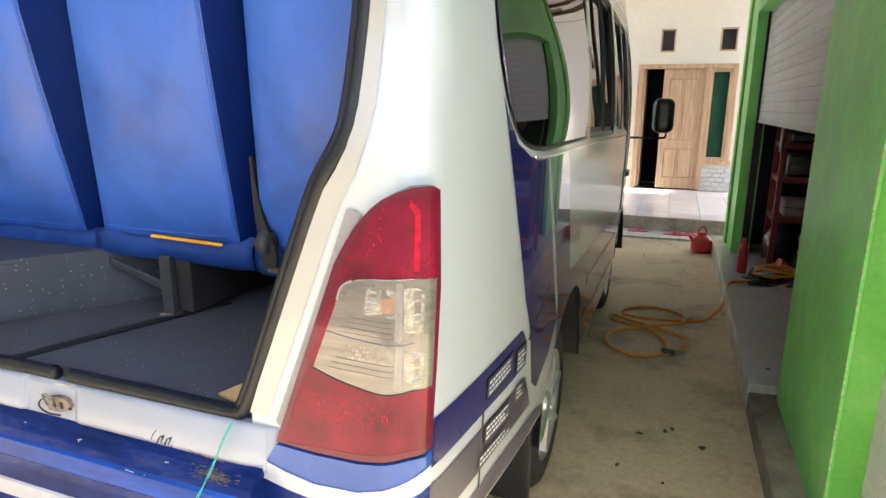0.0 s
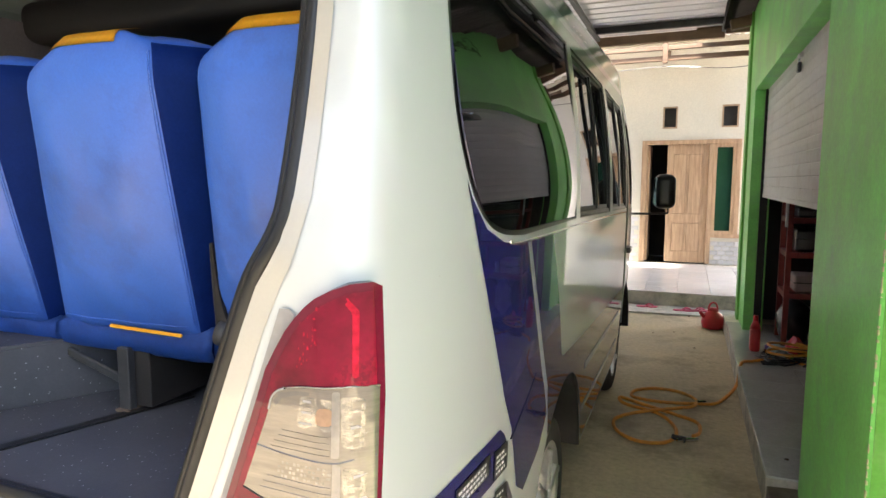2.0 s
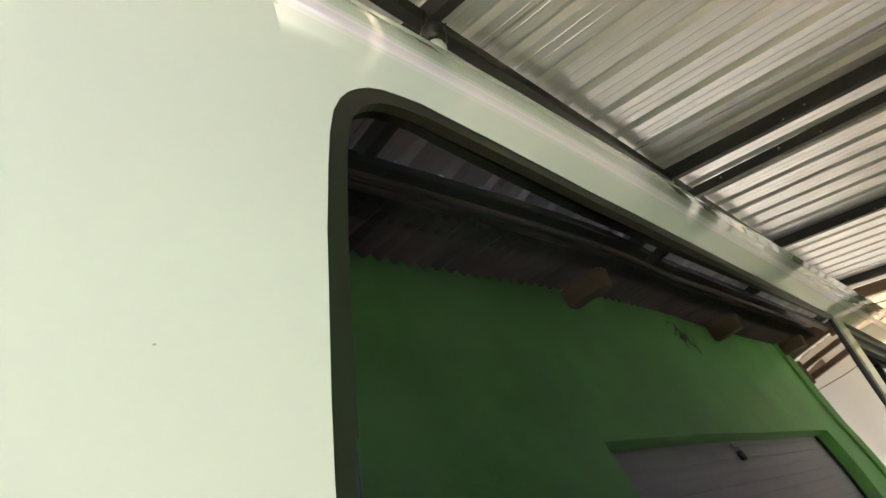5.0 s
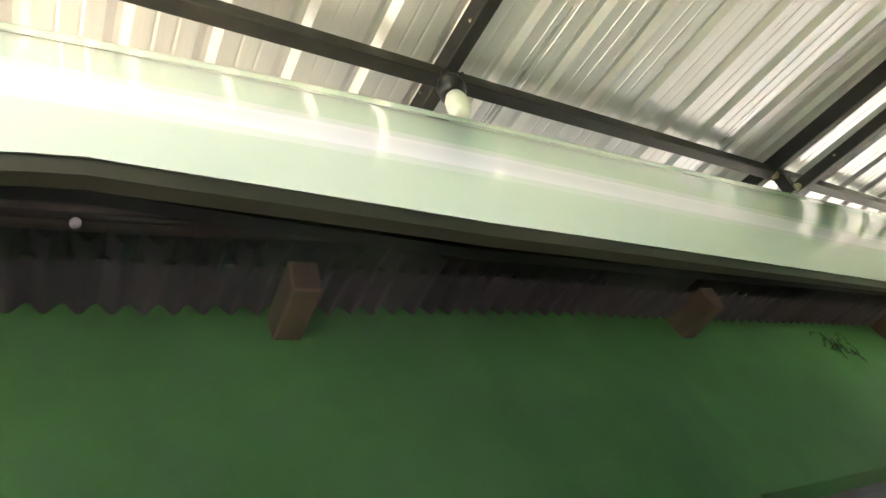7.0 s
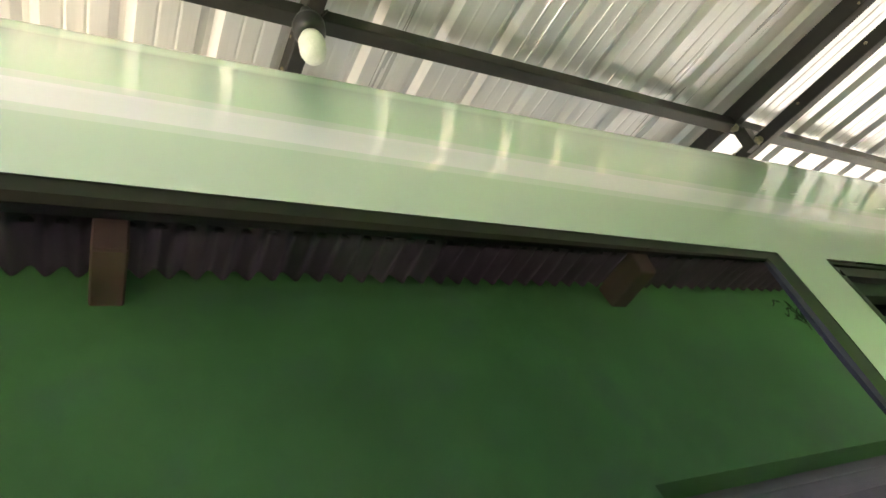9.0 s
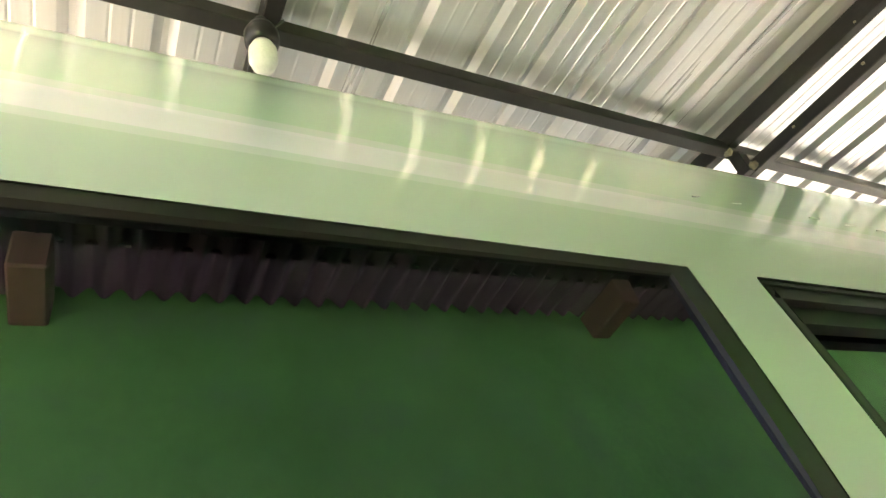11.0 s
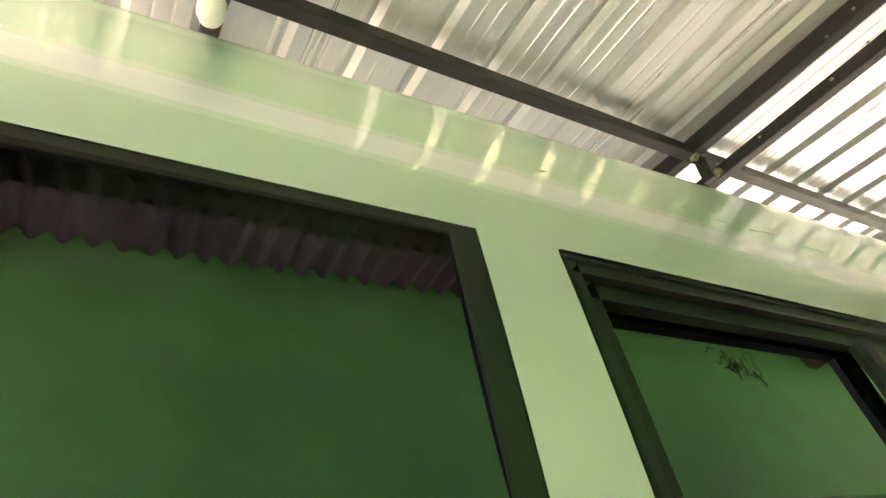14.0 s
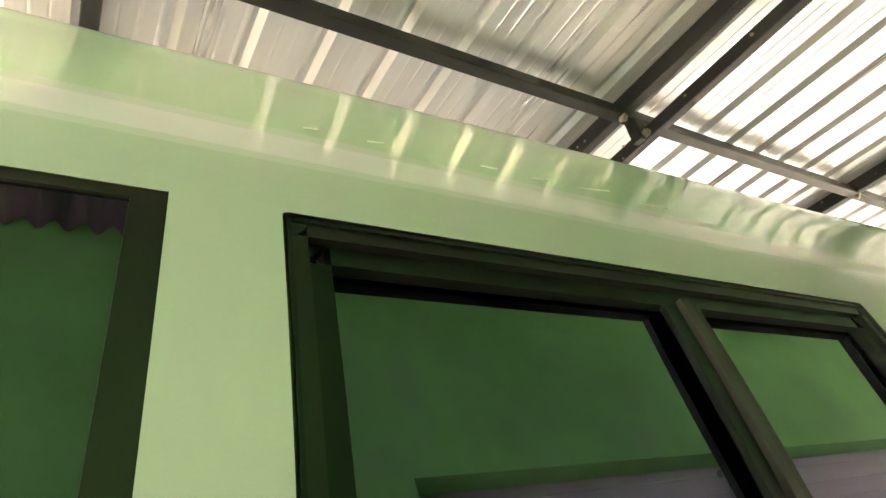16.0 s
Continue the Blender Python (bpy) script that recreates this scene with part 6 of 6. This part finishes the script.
# ---------------------------------------------------------------- loose things
# red round jug
can = empty("water_can", 0.39, 7.36, 0.0, "red round plastic water jug with a loop handle, on the floor", "jug")
part("body", lathe(bmesh.new(), [(0.085, 0.0), (0.108, 0.012), (0.116, 0.06), (0.112, 0.12), (0.085, 0.165), (0.045, 0.19), (0.040, 0.20)], 0.39, 7.36, 0.004), RED_PLASTIC, can, "", True)
part("lid", lathe(bmesh.new(), [(0.046, 0.0), (0.048, 0.02), (0.036, 0.032)], 0.39, 7.36, 0.20), RED_PLASTIC, can, "", True)
part("handle", tube(bmesh.new(), curve([(0.345, 7.36, 0.18), (0.35, 7.36, 0.25), (0.375, 7.36, 0.285), (0.41, 7.36, 0.285), (0.43, 7.36, 0.25), (0.435, 7.36, 0.18)], 6), 0.010, 8), RED_PLASTIC, can, "", True)
part("spout", rod(bmesh.new(), (0.33, 7.33, 0.10), (0.255, 7.30, 0.19), 0.026, 0.016), RED_PLASTIC, can, "", True)


def slipper(x, y, turn):
    s = empty("slipper", x, y, 0.024, "pink rubber flip-flop lying on the cement apron", "slipper", "pink slippers")
    c, d = math.cos(turn), math.sin(turn)

    def w(a, b, z):
        return (x + a * c - b * d, y + a * d + b * c, z)
    sole = [(-0.12, 0.03), (-0.125, -0.02), (-0.08, -0.042), (0.0, -0.036), (0.08, -0.05), (0.13, -0.03), (0.135, 0.01), (0.09, 0.045), (0.0, 0.038), (-0.08, 0.042)]
    pl = round_poly([w(a, b, 0)[:2] for a, b in sole], 0.03, 3)
    part("sole", prism(bmesh.new(), pl, "z", 0.012, 0.034), PINK_PLASTIC, s)
    part("strap", tube(bmesh.new(), curve([w(-0.01, 0.038, 0.032), w(0.03, 0.025, 0.06), w(0.08, 0.0, 0.045), w(0.03, -0.025, 0.06), w(-0.01, -0.038, 0.032)], 5), 0.008, 6), PINK_PLASTIC, s, "", True)


slipper(0.09, 8.12, 0.1)
slipper(0.25, 8.16, 0.35)
slipper(-0.35, 8.2, 0.2)

# air hose
hose = empty("air_hose", 0.0, 4.4, 0.0, "coiled orange rubber air hose with a metal coupling, on the concrete", "hose")
H = [(0.175, 4.13, 0.03), (0.215, 4.25, 0.012), (0.20, 4.42, 0.012), (0.05, 4.52, 0.014), (-0.16, 4.62, 0.020), (-0.32, 4.70, 0.024), (-0.28, 4.60, 0.014), (-0.05, 4.46, 0.026), (0.06, 4.28, 0.02), (0.07, 4.12, 0.012),
     (0.0, 4.00, 0.012), (-0.14, 3.97, 0.012), (-0.27, 4.07, 0.012), (-0.32, 4.24, 0.012), (-0.27, 4.36, 0.016), (-0.10, 4.46, 0.038), (0.08, 4.60, 0.03), (0.19, 4.74, 0.016), (0.19, 4.90, 0.012),
     (0.07, 5.02, 0.012), (-0.10, 5.03, 0.012), (-0.23, 4.93, 0.012), (-0.25, 4.80, 0.012), (-0.17, 4.70, 0.03), (0.0, 4.72, 0.02), (0.20, 4.79, 0.014), (0.32, 4.84, 0.012), (0.40, 5.0, 0.012), (0.49, 5.22, 0.05), (0.53, 5.40, 0.175), (0.62, 5.52, 0.172),
     (0.78, 5.62, 0.172), (1.0, 5.55, 0.172), (1.2, 5.2, 0.172)]
part("hose", tube(bmesh.new(), curve(H, 8), 0.0115, 10), HOSE, hose, "", True)
part("coupling", rod(bmesh.new(), (0.20, 4.12, 0.016), (0.08, 4.06, 0.016), 0.013, 0.013, 12), CHROME, hose, "bright metal air gun coupling")
part("coupling_grip", rod(bmesh.new(), (0.13, 4.085, 0.016), (0.05, 4.075, 0.03), 0.019, 0.016, 12), STEEL_DARK, hose)
part("trigger", beam(bmesh.new(), (0.10, 4.09, 0.035), (0.16, 4.10, 0.03), 0.01, 0.006), CHROME, hose)
part("ferrule", rod(bmesh.new(), (0.205, 4.80, 0.018), (0.26, 4.83, 0.016), 0.016, 0.016, 12), CHROME, hose)

# red oil bottle
bot = empty("oil_bottle", 0.66, 5.90, ZK, "dark red plastic oil bottle standing on the tiled platform", "bottle")
part("body", box(bmesh.new(), 0.625, 0.705, 5.84, 5.94, ZK, ZK + 0.20, 0.02, 3), mat("dark red oil plastic", (0.40, 0.02, 0.03), 0.35, var=0.15, bump=0.02), bot, "", True)
part("shoulder", rod(bmesh.new(), (0.665, 5.89, ZK + 0.195), (0.665, 5.89, ZK + 0.27), 0.045, 0.018, 16), RED_PLASTIC, bot, "", True)
part("cap", rod(bmesh.new(), (0.665, 5.89, ZK + 0.265), (0.665, 5.89, ZK + 0.31), 0.021, 0.019, 16), RED_PLASTIC, bot)

# shelf rack
rack = empty("shelf_rack", 1.25, 5.9, ZK, "dark red steel shelf rack filled with black tool cases", "rack")
RX0, RX1, RYA, RYB = 0.92, 1.75, 6.18, 6.58
for x in (RX0, RX1):
    for y in (RYA, RYB):
        part("upright", box(bmesh.new(), x - 0.022, x + 0.022, y - 0.022, y + 0.022, ZK, 1.75, 0.003), RED_STEEL, rack)
for z in (0.62, 0.98, 1.28, 1.62):
    part("shelf", box(bmesh.new(), RX0 - 0.02, RX1 + 0.02, RYA - 0.024, RYB + 0.024, z - 0.03, z + 0.02, 0.004), RED_STEEL, rack)
thing("strip_handle", rod(bmesh.new(), (0.885, 6.14, 1.22), (0.885, 6.14, 1.5), 0.012), PLASTER_WHITE, "white plastic tube hanging on the rack post", "tube", smooth=True)


def case(x0, x1, z, h, material, label):
    c = empty("tool_case", (x0 + x1) / 2, 6.38, z, label, "tool case", "tool cases")
    part("shell", box(bmesh.new(), x0, x1, 6.20, 6.52, z, z + h, 0.025, 3), material, c, "", True)
    part("lid_seam", box(bmesh.new(), x0 - 0.003, x1 + 0.003, 6.196, 6.52, z + h * 0.55, z + h * 0.60, 0.002), BLACK_PLASTIC, c)
    part("handle", tube(bmesh.new(), curve([((x0 + x1) / 2 - 0.06, 6.195, z + h * 0.45), ((x0 + x1) / 2 - 0.05, 6.165, z + h * 0.5), ((x0 + x1) / 2 + 0.05, 6.165, z + h * 0.5), ((x0 + x1) / 2 + 0.06, 6.195, z + h * 0.45)], 4), 0.007, 6), CHROME, c)


case(0.98, 1.40, 1.301, 0.09, BLACK_PLASTIC, "flat black tool case on the rack shelf")
case(0.97, 1.45, 1.001, 0.20, BLACK_PLASTIC, "glossy black tool case on the rack shelf")
case(1.47, 1.72, 1.001, 0.17, STEEL_DARK, "dark steel tool case on the rack shelf")
case(0.98, 1.35, 0.641, 0.15, mat("dusty mauve plastic", (0.36, 0.27, 0.27), 0.5, var=0.15, bump=0.05), "dusty mauve plastic case on the rack shelf")
thing("tin_can", lathe(bmesh.new(), [(0.04, 0), (0.042, 0.005), (0.042, 0.1), (0.04, 0.105)], 1.43, 6.27, 0.641), PLASTER_WHITE, "small white tin on the rack shelf", "tin", smooth=True)
for k, (x, m, lab) in enumerate(((1.03, BLACK_PLASTIC, "black plastic sack slumped under the rack"), (1.32, GREY_CLOTH, "grey plastic sack slumped under the rack"), (1.58, STEEL_DARK, "dark sack slumped under the rack"))):
    bm = bmesh.new()
    bmesh.ops.create_icosphere(bm, subdivisions=3, radius=1.0, matrix=Matrix.Translation((x, 6.36, ZK + 0.19)) @ Matrix.Diagonal((0.15, 0.16, 0.20, 1)))
    for v in bm.verts:
        v.co += 0.05 * Vector((noise.noise(v.co * 9), noise.noise(v.co * 9 + Vector((4, 0, 0))), noise.noise(v.co * 9 + Vector((0, 8, 0)))))
        v.co.z = max(v.co.z, ZK + 0.002)
    thing("sack", bm, m, lab, "sack", "sacks under the rack", True)

# clutter on the platform
rng = random.Random(21)
for k in range(8):
    base = (0.80 + 0.07 * k, 5.60 + 0.05 * (k % 5))
    pts = [(base[0] + rng.uniform(-0.22, 0.22), base[1] + rng.uniform(-0.16, 0.16), ZK + 0.012 + (0.01 if k < 4 else 0.07) * rng.random()) for _ in range(9)]
    thing("cable", tube(bmesh.new(), curve(pts, 6), 0.007, 6), BLACK_PLASTIC, "black electric cable lying tangled on the tiles", "cable", "tangled cables", True)
ring_pts = [(0.92 + 0.17 * math.cos(a / 24 * 6.283 * 2.2), 5.74 + 0.12 * math.sin(a / 24 * 6.283 * 2.2), ZK + 0.03 + 0.07 * (0.5 + 0.5 * math.sin(a / 24 * 6.283 * 1.1)) + 0.02 * (a / 24)) for a in range(25)]
thing("hose_coil", tube(bmesh.new(), curve(ring_pts, 5), 0.011, 8), HOSE, "loose coil of orange air hose on the tiles", "hose", smooth=True)
for x, y, s, m, lab in ((0.80, 5.86, 0.035, PLASTER_WHITE, "small white plastic pot among the cables"), (0.86, 5.80, 0.03, GREY_CLOTH, "crumpled grey wrapper among the cables"), (0.98, 5.92, 0.07, RED_PLASTIC, "crumpled red plastic bag"),
                         (0.74, 5.78, 0.028, CHROME, "small metal fitting on the tiles"), (0.90, 5.66, 0.03, CHROME, "metal air fitting on the tiles"), (0.78, 5.95, 0.03, mat("violet wrapper", (0.20, 0.12, 0.42), 0.4), "violet wrapper on the tiles")):
    bm = bmesh.new()
    bmesh.ops.create_icosphere(bm, subdivisions=2, radius=s, matrix=Matrix.Translation((x, y, ZK + s * 0.75)))
    for v in bm.verts:
        v.co += s * 0.7 * Vector((noise.noise(v.co * 40), noise.noise(v.co * 41 + Vector((4, 0, 0))), noise.noise(v.co * 39 + Vector((0, 8, 0)))))
        v.co.z = max(v.co.z, ZK + 0.001)
    thing("litter", bm, m, lab, "litter")
# floor litter
for k, (x, y) in enumerate(((-0.02, 2.95), (0.13, 3.05), (0.10, 3.02), (0.27, 2.92), (0.27, 3.75), (-0.1, 2.62), (0.1, 2.55), (0.0, 7.0), (0.2, 6.4), (0.62, 3.65), (0.3, 2.5), (-0.2, 6.9), (0.15, 7.9))):
    bm = bmesh.new()
    s = rng.uniform(0.007, 0.016)
    z = ZK + 0.002 if x > XK else 0.006
    pl = [(x + s * math.cos(a) * rng.uniform(0.5, 1.3), y + s * math.sin(a) * rng.uniform(0.5, 1.3)) for a in (0.2, 1.2, 2.3, 3.3, 4.2, 5.3)]
    prism(bm, pl, "z", z, z + 0.003)
    for v in bm.verts:
        v.co.z += 0.006 * noise.noise(v.co * 60)
    thing("dry_leaf", bm, MUD if k != 4 else PALE_WOOD, "curled dry leaf on the floor", "leaf", "dry leaves")
# things on the bus sill
thing("cardboard_scrap", prism(bmesh.new(), [(-0.862, 0.975), (-0.785, 0.955), (-0.772, 0.985), (-0.80, 1.045), (-0.845, 1.035)], "z", IZ + 0.001, IZ + 0.006), CARD, "torn brown cardboard scrap on the bus floor", "cardboard")
bm = bmesh.new()
for off in (0.0, 0.004):
    tube(bm, curve([(-0.735, 0.872, 1.004), (-0.746 + off, 0.852, 0.975), (-0.772 - off, 0.838, 0.90), (-0.790 + off, 0.814, 0.855), (-0.805 - off, 0.806, 0.81), (-0.830, 0.80, 0.66), (-0.85, 0.79, 0.5)], 6), 0.0012, 6)
thing("twine", bm, TWINE, "thin green nylon string hanging over the bumper", "string", smooth=True)

# ---------------------------------------------------------------- tiles and stones, piece by piece
def tile_mesh(name, w, d, h, bevel, material):
    bm = bmesh.new()
    box(bm, -w / 2, w / 2, -d / 2, d / 2, 0, h, bevel, 1)
    me = bpy.data.meshes.new(name)
    bm.to_mesh(me)
    bm.free()
    me.materials.append(material)
    return me


def piece(name, me, parent, x, y, z, turn=0.0):
    ob = new(name, me)
    ob.parent = parent
    ob.matrix_parent_inverse = Matrix.Translation(-parent.location)
    ob.location, ob.rotation_euler = (x, y, z), (0, 0, turn)
    return ob


rng = random.Random(3)
kerb = bpy.data.objects["kerb"]
me = tile_mesh("tile", 0.397, 0.397, 0.012, 0.002, TILE)
for i in range(9):
    for j in range(10):
        x, y = XK + 0.2 + i * 0.4, 3.62 + j * 0.4
        if y + 0.2 < YE - 0.02:
            piece("tile", me, kerb, x, y, ZK - 0.012 + rng.uniform(-0.0006, 0.0006))
porch = bpy.data.objects["porch"]
me = tile_mesh("tile", 0.397, 0.397, 0.012, 0.002, PORCH_TILE)
for i in range(18):
    for j in range(7):
        piece("tile", me, porch, -5.0 + i * 0.4, 8.56 + j * 0.4, PZ - 0.012 + rng.uniform(-0.0006, 0.0006))
door_wall = bpy.data.objects["wall_north_door"]
bm = bmesh.new()
box(bm, -0.06, 0.06, -0.011, 0.0, -0.036, 0.036, 0.008, 1)
me = bpy.data.meshes.new("stone")
bm.to_mesh(me)
bm.free()
me.materials.append(STONE_WHITE)


def stones(parent, xa, xb, za, zb, y):
    r, z = 0, za + 0.04
    while z < zb - 0.03:
        x = xa + 0.062 + (0.062 if r % 2 else 0)
        while x < xb - 0.05:
            o = piece("stone", me, parent, x, y - rng.uniform(0.0, 0.006), z)
            x += 0.125
        z += 0.078
        r += 1


stones(door_wall, 0.46, 1.6, PZ, 0.66, HY)
stones(house, -2.9, -0.72, PZ, 1.0, HY)
